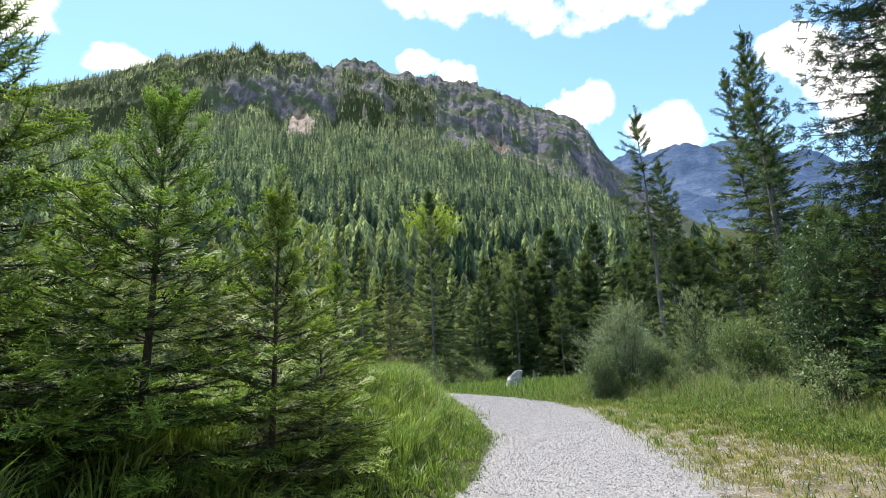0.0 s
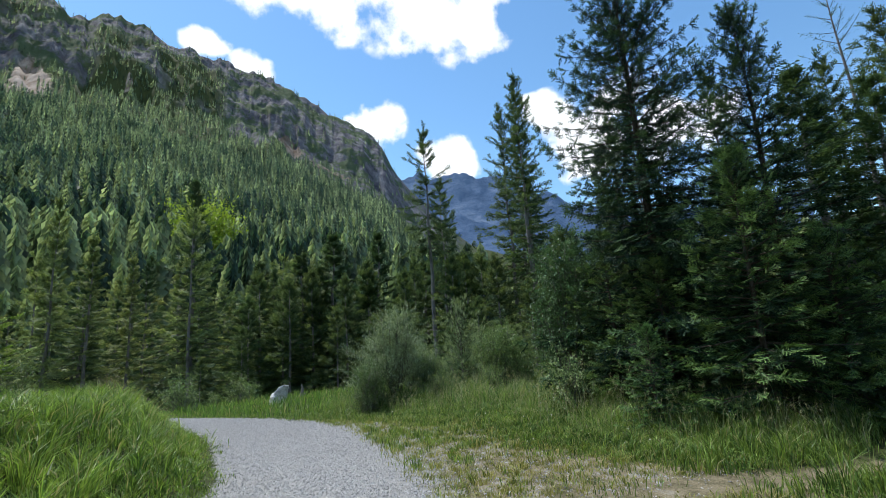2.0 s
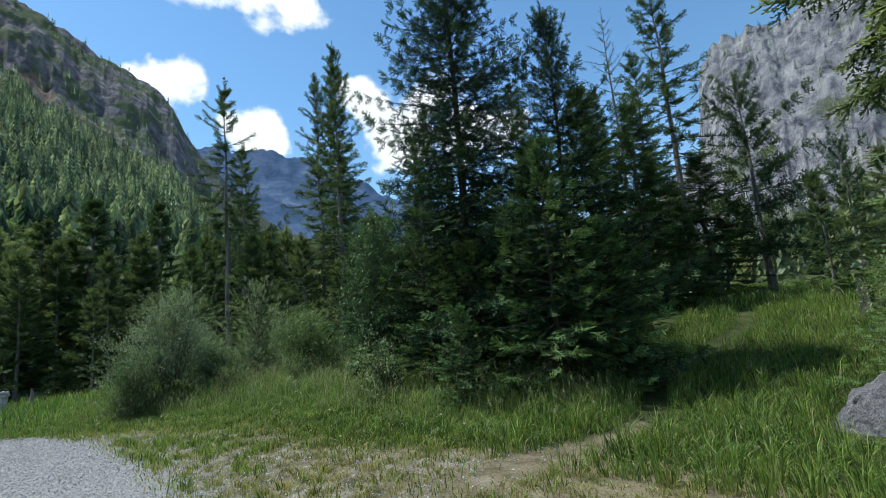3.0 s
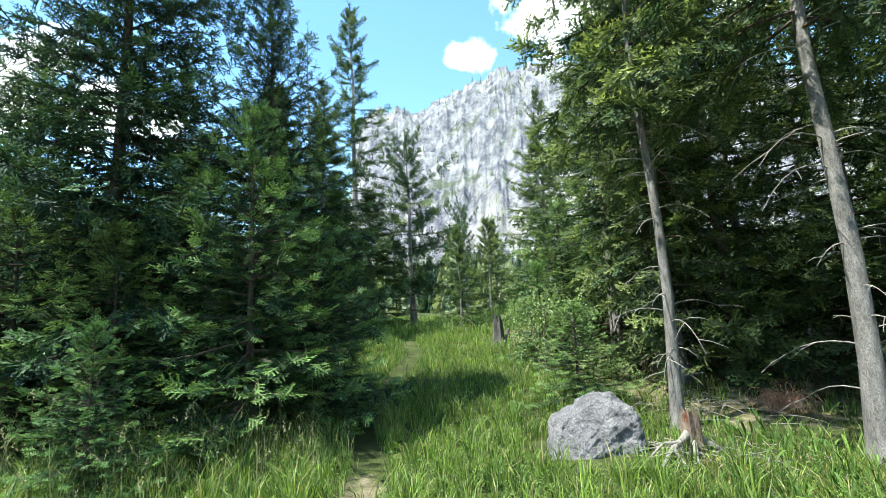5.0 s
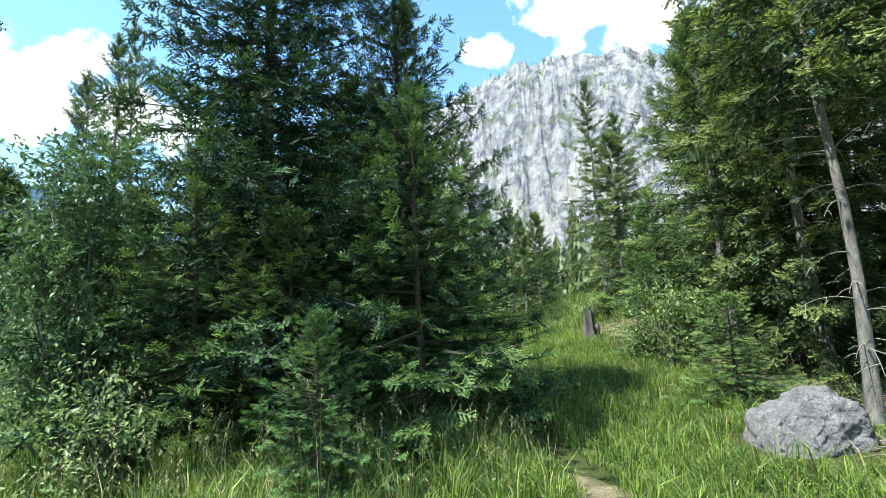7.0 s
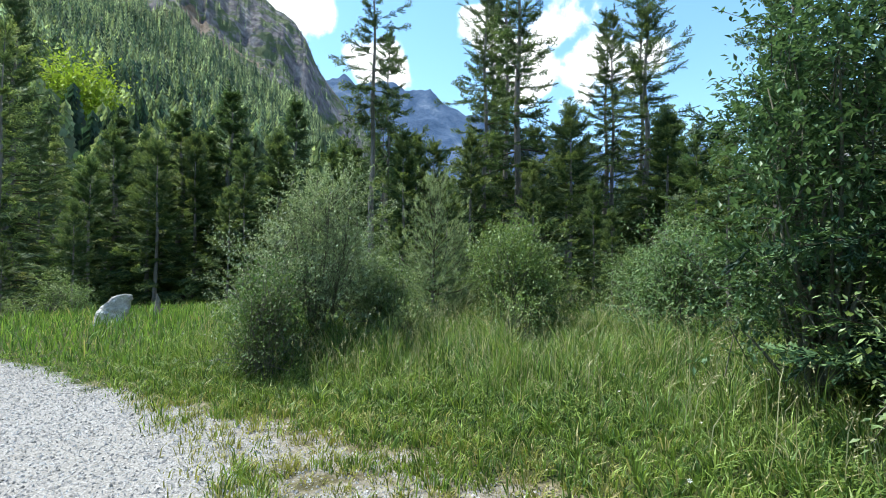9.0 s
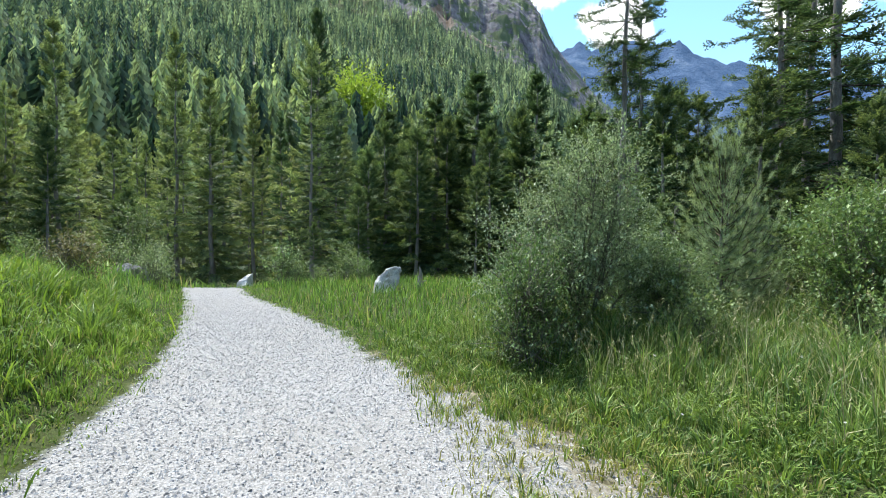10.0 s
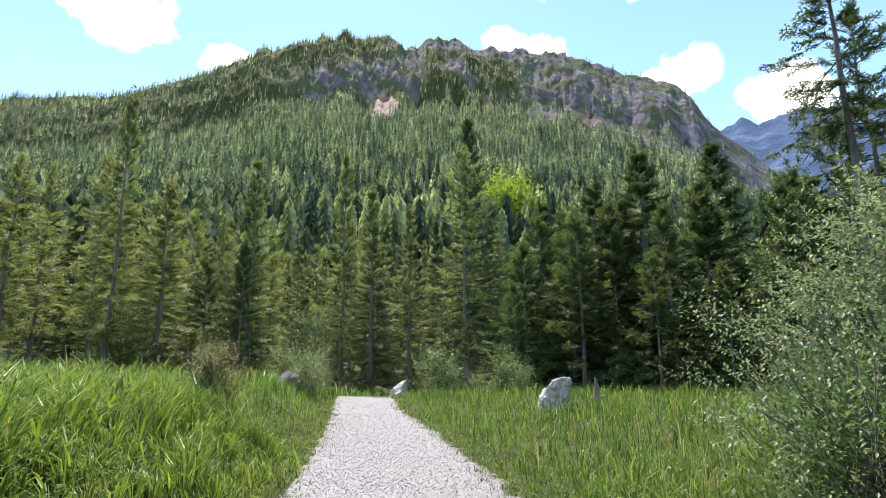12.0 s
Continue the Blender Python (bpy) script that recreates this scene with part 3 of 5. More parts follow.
# ---- forest on the mountainsides ----
def frond_tree(levels, fronds, seed):
    """A far conifer, 1 high: whorls of drooping pointed fronds."""
    rng = np.random.default_rng(seed)
    v, f = [], []
    for i in range(levels):
        q = (i + 0.3) / levels
        z, rad = 1 - 0.9 * q, 0.035 + 0.15 * q ** 0.8
        for j in range(fronds):
            a = 2 * np.pi * (j + rng.uniform(-0.25, 0.25)) / fronds + i * 1.3
            L, w = rad * rng.uniform(0.75, 1.3), 2.4 / fronds * (0.55 + rng.uniform(0, 0.25))
            k = len(v)
            lift_ = 0.55 / levels
            v += [(0.25 * L * math.cos(a - 2.2), 0.25 * L * math.sin(a - 2.2), z + lift_), (L * math.cos(a + w), L * math.sin(a + w), max(0, z - 0.28 * L - 0.02)),
                  (L * 0.9 * math.cos(a - w * 0.6), L * 0.9 * math.sin(a - w * 0.6), max(0, z - 0.5 * L - 0.05))]
            f.append((k, k + 1, k + 2))
    return np.array(v), np.array(f)


def mountain_woods(name, label, spans, shapes, mat, seed, thin=0.5):
    rng = np.random.default_rng(seed)
    geo = Geo()
    for az0, az1, r0, r1, count, tall, shape in spans:
        az = rng.uniform(az0, az1, count)
        r = np.sqrt(rng.uniform(r0 ** 2, r1 ** 2, count))
        x, y = HUB[0] + r * np.sin(np.radians(az)), HUB[1] + r * np.cos(np.radians(az))
        i, j = np.clip(np.searchsorted(rs, r), 1, nr - 1), np.clip(np.searchsorted(azs, az), 1, na - 1)
        u, w = (r - rs[i - 1]) / (rs[i] - rs[i - 1]), (az - azs[j - 1]) / (azs[j] - azs[j - 1])

        def pick(g):
            return (g[i - 1, j - 1] * (1 - u) + g[i, j - 1] * u) * (1 - w) + (g[i - 1, j] * (1 - u) + g[i, j] * u) * w

        bare = np.maximum(pick(rock), pick(scree))
        clump = grove(x, y, 0.02, 21.0, 3)
        ok = (bare < rng.uniform(0.1, thin, count) + 0.6 * (rng.uniform(0, 1, count) < 0.26)) & (clump > -0.75 + rng.uniform(-0.2, 0.2, count))
        x, y, z, r = x[ok], y[ok], pick(Z)[ok], r[ok]
        h = tall * rng.uniform(0.45, 1.3, len(x))
        turn = rng.uniform(0, 6.28, len(x))
        wide = rng.uniform(0.75, 1.25, len(x))
        m = np.zeros((len(x), 3, 3))
        m[:, 0, 0], m[:, 0, 1], m[:, 1, 0], m[:, 1, 1], m[:, 2, 2] = np.cos(turn) * wide, -np.sin(turn) * wide, np.sin(turn) * wide, np.cos(turn) * wide, 1
        tone = np.clip(0.3 + 0.45 * clump[ok] + rng.normal(0, 0.36, len(x)), 0, 1)
        for s in range(len(shapes[shape])):
            k = np.arange(len(x)) % len(shapes[shape]) == s
            scatter(geo, *shapes[shape][s], m[k], np.stack([x, y, z - 0.3], -1)[k], h[k], tone[k])
    return tagged(new(name, geo.mesh(name, mat)), label, "forest", kind="stuff")


FAR_SHAPES = {"a": [frond_tree(17, 9, s) for s in (1, 2, 3)], "b": [frond_tree(8, 5, s) for s in (4, 5)], "c": [frond_tree(5, 4, s) for s in (6, 7, 8)]}
mountain_woods("mountain_forest", "dense dark green spruce forest covering the mountainside below the cliffs",
               [(-62, 32, 75, 170, 1500, 17, "a"), (-62, 32, 170, 330, 4600, 15, "b"), (-60, 30, 330, 560, 10500, 13.5, "c"), (-58, 28, 560, 960, 15000, 11, "c")],
               FAR_SHAPES, hill_green, 5)
mountain_woods("cliff_forest", "scattered spruces on the ledges and foot of the pale cliff",
               [(30, 80, 90, 160, 260, 16, "a"), (30, 80, 160, 300, 800, 16, "b"), (76, 125, 75, 160, 220, 14, "a"), (76, 125, 160, 330, 1300, 14, "b"), (80, 125, 330, 700, 2200, 10, "c")], FAR_SHAPES, hill_green, 6, 1.03)


# ---- conifers ----
def conifer(name, label, group, h, r, seed, mat, shape, low=0.06, gap=0.16, per=5, step=0.1, shoot=0.12, sag=0.25, rise=0.25, trunk=0.05,
            lean=(0, 0), bark_mat=None, fresh=0.5, ragged_=0.25, dead=0, lift=0.0, power=0.85, twig=0.5, limb=0.011, hooks=False, curtain=0, tight=0.55, wild=0.28, roll=0.7, hang=0.45):
    """A conifer: trunk, crown of limbs set with needle shoots, and dead lower branches. Stands at the origin."""
    rng = np.random.default_rng(seed)
    root = new(name)
    tagged(root, label, "tree", group)
    stem = Geo()
    zs = np.linspace(-0.15, h, 14)
    path = np.stack([lean[0] * zs / h + 0.012 * h * np.sin(zs * 1.1 + seed) * 0.3, lean[1] * zs / h + 0.012 * h * np.cos(zs * 0.9 + seed) * 0.3, zs], -1)
    tube(stem, path, trunk * np.clip(1 - zs / h, 0.04, 1) ** 0.8 * (1 + 0.5 * np.exp(-np.clip(zs, 0, 9) * 5 / h * 2)), 9, 0, 0.05, rng)
    bole = part("trunk", stem, bark_mat or bark_spruce, root, smooth=True)
    limbs, P, D, S, T = Geo(), [], [], [], []

    def axis(z):
        return np.array([np.interp(z, zs, path[:, 0]), np.interp(z, zs, path[:, 1]), z])

    z, turn = low * h, rng.uniform(0, 6)
    while z < h * 0.985:
        q = max(0.0, (z / h - low) / (1 - low))
        reach = r * (1 - q) ** power * (0.75 + 0.25 * min(1, q * 6)) + 0.03 * h * (1 - q) * 0.3 + 0.04
        count = max(3, int(round(per * (1 - 0.35 * q))))
        for k in range(count):
            a = turn + 2 * np.pi * k / count + rng.normal(0, 0.25)
            L = reach * rng.uniform(1 - ragged_ * 1.6, 1 + ragged_)
            e = radians(-12 + 58 * q ** 1.3 + rng.normal(0, 6)) + lift
            e = min(e, 0.95)
            out = np.array([math.cos(a), math.sin(a), 0])
            n = max(4, int(L / step))
            u = np.linspace(0, 1, n + 1)
            drop = L * (math.tan(e) * u - sag * (1 - q) * u ** 2 + rise * (1 - 0.6 * q) * u ** 3.2)
            line = axis(z + rng.uniform(-0.3, 0.3) * gap) + out * (L * u * math.cos(e))[:, None] + np.array([0, 0, 1]) * drop[:, None]
            line[:, :2] += (rng.normal(0, 0.025 * L, (n + 1, 2)) * u[:, None])
            if limb:
                tube(limbs, line[:: max(1, n // 4)], np.linspace(limb * (0.4 + L), 0.003, len(line[:: max(1, n // 4)])), 4)
            tang = unit(np.gradient(line, axis=0))
            start = 0.06
            for i in range(n + 1):
                if u[i] < start:
                    continue
                P.append(line[i]), D.append(tang[i]), S.append(shoot * (1.15 if i == n else 0.9) * (1 - 0.45 * q)), T.append(fresh * (1.5 if i == n else 0.06 + 0.6 * u[i] ** 3))
                side = np.cross((0, 0, 1), tang[i])
                for c_ in range(curtain):
                    P.append(line[i]), D.append(unit(tang[i] * 0.6 + side * rng.normal(0, 0.4) + np.array([0, 0, -0.8 if c_ % 2 == 0 else 0.5])))
                    S.append(shoot * rng.uniform(0.8, 1.2) * (1 - 0.45 * q)), T.append(fresh * 0.2)
                for s in (-1, 1):
                    l = min(twig * L * (1 - u[i]) + shoot * 0.5, 1.2 * twig) * rng.uniform(0.55, 1.15)
                    w = unit(tang[i] * rng.uniform(0.6, 0.95) + side * s * rng.uniform(0.7, 1.0) + np.array([0, 0, rng.uniform(-hang, 0.7 * hang)]))
                    m = max(1, int(round(l / (shoot * 0.85))))
                    for j in range(m):
                        P.append(line[i] + w * (j * shoot * 0.85) - np.array([0, 0, 0.03 * j * shoot]))
                        D.append(unit(w + rng.normal(0, wild, 3) + (side * s * 0.2 if j % 2 else tang[i] * 0.4)))
                        S.append(shoot * rng.uniform(0.75, 1.1) * (1 - 0.45 * q))
                        T.append(fresh * ((0.35 + u[i]) if j == m - 1 else 0.08))
        turn += 1.1
        z += gap * (1.15 - tight * q)
    top = axis(h)
    for k in range(3):
        P.append(top - np.array([0, 0, k * shoot * 0.7])), D.append(np.array([0.05, 0.02, 1])), S.append(shoot * 1.2), T.append(fresh)
    crown = Geo()
    P, D, S, T = np.array(P), np.array(D), np.array(S), np.clip(np.array(T) + rng.normal(0, 0.12, len(T)), 0, 1)
    scatter(crown, *shape, basis(D, unit(rng.normal(0, roll, D.shape) + (0, 0, 1))), P, S, T)
    part("crown", crown, mat, root)
    if limb:
        tagged(part("branchwork", limbs, bark_dark, root), kind="stuff")
    if dead:
        sticks = Geo()
        for k in range(dead):
            if hooks:
                sticks = Geo()
            z0 = rng.uniform(0.03, low * 1.1) * h
            a, L = rng.uniform(0, 6.28), rng.uniform(0.3, 1.0) * min(1.0, r * 0.7)
            u = np.linspace(0, 1, 7)
            hook = rng.uniform(0.15, 0.9)
            ln = axis(z0) + np.stack([math.cos(a) * L * u, math.sin(a) * L * u, L * (0.35 * u - hook * u ** 2.2)], -1)
            tube(sticks, ln, np.linspace(0.009, 0.0025, 7), 4)
            for j in (3, 5):
                b0, s = ln[j], rng.choice([-1, 1])
                w = np.array([math.cos(a + s * 0.9), math.sin(a + s * 0.9), -rng.uniform(0.1, 1.0)]) * L * 0.35
                tube(sticks, [b0, b0 + w * 0.5 + np.array([0, 0, 0.02]), b0 + w], [0.006, 0.004, 0.002], 4)
            if hooks:
                part("dead_branch", sticks, bark_dead, bole, "bare grey hooked dead branch")
        if not hooks:
            tagged(part("dead_branchwork", sticks, bark_dead, bole, "bare grey dead branches"), kind="stuff")
    return root


def stand(root, x, y, turn=0.0, size=1.0, wide=None, tilt=0.0, sink=0.0):
    root.matrix_basis = pose(x, y, z_at(x, y) - sink, tilt, 0, turn) @ Matrix.Diagonal((wide or size, wide or size, size, 1))
    return root


def plant(root, x, y, turn=0.0, size=1.0, wide=None, label="", z=None):
    w = wide or size
    ob = copy_thing(root, Matrix.Identity(4))
    ob.matrix_basis = pose(x, y, z_at(x, y) if z is None else z, 0, 0, turn) @ Matrix.Diagonal((w, w, size, 1))
    return tagged(ob, label)


# young spruces on the bank beside the track
bank = "young spruces on the bank"
y1 = conifer("young_spruce", "bushy young spruce with bright yellow-green spring tips beside the track", bank, 2.75, 1.1, 31, needles_fresh, SPRAY_NEAR, low=0.03, gap=0.17,
             per=9, step=0.13, shoot=0.2, sag=0.12, rise=0.16, trunk=0.032, fresh=1.0, lift=0.2, power=0.95, twig=0.6, limb=0.006, tight=0.1, wild=0.18, roll=0.4, hang=0.3, bark_mat=bark_dark)
stand(y1, -1.85, 3.15, 0)
y2 = conifer("young_spruce", "slim young spruce with bright yellow-green tips beside the track", bank, 2.5, 1.0, 32, needles_fresh, SPRAY_NEAR, low=0.03, gap=0.17,
             per=9, step=0.13, shoot=0.2, sag=0.12, rise=0.16, trunk=0.028, fresh=1.0, lift=0.2, power=1.2, twig=0.6, limb=0.006, tight=0.1, wild=0.18, roll=0.4, hang=0.3, bark_mat=bark_dark)
stand(y2, -1.12, 3.6, 40)
plant(y1, -2.75, 2.6, 130, 1.12)
plant(y2, -2.95, 3.9, 200, 0.9, 1.1)
plant(y2, -1.5, 7.3, 80, 0.82, 0.85, "small young spruce with light tips in the bank grass")
plant(y1, -0.95, 4.35, 300, 0.5, 0.72, "low bushy young spruce at the foot of taller ones")

# the dark spruce clump beside the trail
clump = "spruces of the roadside clump"
a1 = conifer("spruce", "tall dense dark spruce with branches down to the grass", clump, 11.2, 2.3, 41, needles, SPRAY_MID, low=0.02, gap=0.28, per=9, step=0.21, shoot=0.3, bark_mat=bark_dark,
             sag=0.35, rise=0.3, trunk=0.11, fresh=0.5, power=0.62, twig=0.6, ragged_=0.35, curtain=1)
stand(a1, 9.1, 7.75, 10)
b1 = conifer("spruce", "ragged spruce with a thin open top in the roadside clump", clump, 7.9, 2.15, 42, needles, SPRAY_MID, low=0.02, gap=0.3, per=7, step=0.21, shoot=0.29, bark_mat=bark_dark,
             sag=0.3, rise=0.35, trunk=0.09, fresh=0.75, power=0.78, ragged_=0.35, twig=0.6, curtain=1)
stand(b1, 10.45, 6.1, 70)
f1 = conifer("spruce", "half-grown bushy spruce with light green tips", clump, 4.4, 1.6, 43, needles_mid, SPRAY_NEAR, low=0.02, gap=0.24, per=7, step=0.19, shoot=0.25, bark_mat=bark_dark,
             sag=0.28, rise=0.3, trunk=0.06, fresh=1.0, power=0.72, twig=0.6)
stand(f1, 8.75, 5.75, 25)
plant(f1, 8.35, 7.2, 150, 0.62, 0.8)
plant(f1, 8.1, 8.2, 310, 0.8, 0.85)
plant(f1, 9.9, 5.2, 250, 0.66, 0.8)
plant(f1, 7.1, 6.55, 100, 0.35, 0.42, "sparse little spruce with a bare leader in tall grass")
plant(f1, 13.8, 6.5, 45, 0.42, 0.8, "low bushy spruce beside the trail")

DARK_SPOTS = []
# tall forest-edge trees behind the bushes
edge_ = "tall trees at the forest edge"
p1 = conifer("tall_spruce", "tall thin spruce with a bare grey lower trunk", edge_, 16.5, 1.75, 51, needles_dark, SPRAY_FAR, low=0.5, gap=0.68, per=5, step=0.45, shoot=0.6, sag=0.45, rise=0.3,
             trunk=0.16, fresh=0.35, ragged_=0.45, dead=26, power=0.7, wild=0.2)
stand(p1, 11.9, 25.0, 0, 0.9)
p2 = conifer("tall_spruce", "tall open-crowned spruce at the forest edge", edge_, 18.0, 2.5, 52, needles_dark, SPRAY_FAR, low=0.2, gap=0.74, per=5, step=0.5, shoot=0.68, sag=0.5, rise=0.35,
             trunk=0.18, fresh=0.4, ragged_=0.5, dead=16, power=0.7, wild=0.25)
stand(p2, 17.7, 23.2, 30, 1.02, 0.8)
p3 = conifer("dead_topped_spruce", "thin half-bare spruce with sparse twigs", edge_, 13.0, 1.5, 53, needles_dark, brush(3, 0.4, 0.12, 9), low=0.1, gap=0.5, per=4, step=0.4, shoot=0.3, sag=0.2, rise=0.2,
             trunk=0.11, fresh=0.2, ragged_=0.5, dead=20, power=0.6)
stand(p3, 20.4, 8.0, 0)
pine = conifer("pine", "spreading mountain pine with layered dark branches", edge_, 10.0, 3.1, 54, needles_dark, SPRAY_FAR, low=0.22, gap=0.75, per=5, step=0.4, shoot=0.65, sag=0.1, rise=0.2,
               trunk=0.15, fresh=0.25, ragged_=0.5, dead=14, power=0.45, lift=0.1, curtain=2)
stand(pine, 28.0, 4.5, 0, 1.05)
for x, y, turn, size, wide in ((15.9, 22.6, 100, 0.86, 0.75), (15.2, 20.0, 210, 0.82, 0.95), (19.0, 25.6, 300, 0.86, 1.0), (25.0, 21.0, 60, 0.98, 0.75), (24.6, 6.9, 140, 0.9, 1.05), (22.6, 21.4, 30, 0.75, 0.85),
                               (27.5, 9.0, 20, 0.8, 1.0), (32.0, -4.2, 250, 0.78, 0.8), (25.6, -3.4, 10, 0.5, 0.75), (21.5, 13.5, 190, 0.72, 0.9), (18.6, 17.0, 80, 0.68, 0.8), (30.5, 12.5, 130, 0.85, 1.0)):
    plant(p2, x, y, turn, size, wide)
for x, y, turn, size in ((14.0, 27.5, 90, 0.8), (22.0, 28.5, 180, 0.9), (20.0, 19.3, 20, 0.72), (26.0, 15.5, 140, 0.85)):
    plant(p1, x, y, turn, size)
for x, y, turn, size in ((19.6, 38.2, 60, 1.5), (16.0, 36.0, 200, 1.05), (36.0, 1.0, 90, 0.8)):
    plant(pine, x, y, turn, size, size * 0.8)

for x, y, turn, s, w in ((17.5, 8.4, 30, 0.8, 1.1), (19.2, 7.2, 120, 0.72, 1.05), (21.5, 9.6, 200, 0.85, 1.1), (23.0, 7.8, 280, 0.6, 1.2), (15.6, 9.6, 350, 0.62, 1.0), (25.5, 6.4, 60, 0.6, 1.1), (14.2, 11.2, 15, 0.5, 0.9)):
    DARK_SPOTS.append((x, y, turn, s, w))

# the big larch and dark spruces round the far bend of the track
larch = conifer("larch", "very tall dark larch standing over the bend of the track", edge_, 17.5, 2.9, 55, needles_larch, SPRAY_FAR, low=0.12, gap=0.5, per=6, step=0.42, shoot=0.65, sag=0.35, rise=0.3,
                trunk=0.2, fresh=0.3, ragged_=0.4, power=0.85, dead=12)
stand(larch, -0.75, 39.4, 0)
wood = "forest trees behind the meadow"
# w1 and w3 wear the sun-lightened needles, w2 and w4 darker ones
w1 = conifer("forest_spruce", "slender spruce in the forest edge, needles lightened as if sunlit", wood, 13.5, 1.5, 61, needles_sunlit, SPRAY_FAR, low=0.1, gap=0.62, per=5, limb=0, step=0.6, shoot=0.62, sag=0.4, rise=0.3,
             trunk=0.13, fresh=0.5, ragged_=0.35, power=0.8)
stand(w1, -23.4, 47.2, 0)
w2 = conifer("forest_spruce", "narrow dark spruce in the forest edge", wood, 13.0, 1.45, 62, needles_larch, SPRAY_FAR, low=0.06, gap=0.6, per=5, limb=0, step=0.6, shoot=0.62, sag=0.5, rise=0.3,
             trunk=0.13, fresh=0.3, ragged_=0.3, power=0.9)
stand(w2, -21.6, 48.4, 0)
w3 = conifer("forest_pine", "thin pale-barked tree with an open crown lightened as if sunlit", wood, 12.5, 1.6, 63, needles_sunlit, SPRAY_FAR, low=0.25, gap=0.7, per=4, limb=0, step=0.6, shoot=0.66, sag=0.2, rise=0.3,
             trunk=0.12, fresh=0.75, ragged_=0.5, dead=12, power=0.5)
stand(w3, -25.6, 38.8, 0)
w4 = conifer("forest_spruce", "broad young spruce with branches to the ground", wood, 7.0, 1.9, 64, needles_dark, SPRAY_FAR, low=0.02, gap=0.45, per=6, limb=0, step=0.5, shoot=0.55, sag=0.35, rise=0.3,
             trunk=0.09, fresh=0.5, ragged_=0.3, power=0.8)
stand(w4, 4.6, 31.5, 0, 1.05)
rng = np.random.default_rng(8)
for x, y, s, w in ((8.3, 34.0, 0.9, 1.25), (6.0, 33.0, 0.75, 1.1), (12.0, 35.0, 0.95, 1.1), (2.4, 33.0, 0.5, 0.9), (10.0, 31.0, 0.62, 1.0), (3.6, 36.5, 0.8, 1.1), (14.5, 32.0, 0.7, 1.1), (-20.0, 45.0, 0.9, 1.0)):
    plant(w2, x, y, rng.uniform(0, 360), s, w * 1.4)
for x, y, s in ((2.6, 31.0, 0.9), (4.8, 30.0, 1.0), (6.4, 31.6, 1.15), (8.0, 29.4, 1.0), (9.8, 30.6, 1.2), (11.4, 28.0, 1.0), (13.0, 30.4, 1.2), (3.4, 33.4, 1.2), (7.4, 34.4, 1.3), (2.2, 29.5, 0.62), (7.2, 28.4, 0.7), (9.2, 27.6, 0.6), (11.6, 29.2, 0.75), (13.2, 22.4, 0.5), (12.4, 18.4, 0.36), (10.4, 20.2, 0.36), (0.2, 30.4, 0.42), (14.2, 16.0, 0.5), (13.0, 14.6, 0.36), (16.2, 14.0, 0.6)):
    plant(w4, x, y, rng.uniform(0, 360), s)
for x, y, s in ((13.0, 20.0, 0.8), (15.2, 17.6, 0.9), (17.4, 15.6, 0.85), (12.2, 23.0, 0.9), (18.2, 20.2, 1.0), (14.2, 25.2, 1.0), (20.4, 17.0, 0.95), (16.4, 27.0, 1.1), (19.4, 23.0, 1.1), (22.4, 18.6, 1.05), (11.0, 18.6, 0.5), (12.2, 16.4, 0.55),
                (13.8, 13.0, 0.6), (12.0, 11.6, 0.5), (24.0, 24.0, 1.1), (26.5, 18.0, 1.1), (21.0, 27.5, 1.2), (18.0, 12.2, 0.8)):
    plant(w4, x, y, rng.uniform(0, 360), s, s * 1.15)
for x, y, turn, s, w in DARK_SPOTS:
    plant(w2, x, y, turn, s * 0.85, w * 1.3)
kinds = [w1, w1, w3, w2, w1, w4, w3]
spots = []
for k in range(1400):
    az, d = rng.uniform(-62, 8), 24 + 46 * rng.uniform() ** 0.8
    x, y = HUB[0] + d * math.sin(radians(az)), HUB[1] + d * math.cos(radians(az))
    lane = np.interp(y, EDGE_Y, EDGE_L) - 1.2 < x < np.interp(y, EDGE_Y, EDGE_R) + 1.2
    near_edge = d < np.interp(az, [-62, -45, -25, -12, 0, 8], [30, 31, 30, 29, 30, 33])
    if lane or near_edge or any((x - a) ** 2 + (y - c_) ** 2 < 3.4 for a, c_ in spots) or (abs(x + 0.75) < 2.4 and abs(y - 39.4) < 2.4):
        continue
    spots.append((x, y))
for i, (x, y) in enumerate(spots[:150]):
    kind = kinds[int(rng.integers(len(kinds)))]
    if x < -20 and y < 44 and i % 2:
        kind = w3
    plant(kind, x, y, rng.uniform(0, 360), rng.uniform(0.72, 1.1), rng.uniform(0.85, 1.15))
for k in range(22):
    az, d = rng.uniform(14, 78), rng.uniform(30, 62)
    x, y = HUB[0] + d * math.sin(radians(az)), HUB[1] + d * math.cos(radians(az))
    plant(w2 if k % 3 else w1, x, y, rng.uniform(0, 360), rng.uniform(0.45, 0.85), rng.uniform(0.9, 1.2))

# the dark wood beside the boulder
dark = "spruces of the dark wood"
t1 = conifer("spruce", "slim spruce with a bare grey trunk and hooked dead branches", dark, 12.5, 1.7, 71, needles_dark, SPRAY_MID, low=0.36, gap=0.4, per=5, step=0.28, shoot=0.42, sag=0.35, rise=0.25, hooks=True,
             trunk=0.068, fresh=0.8, ragged_=0.4, dead=34, power=0.55, curtain=1)
stand(t1, 8.95, 0.28, 20, tilt=0)
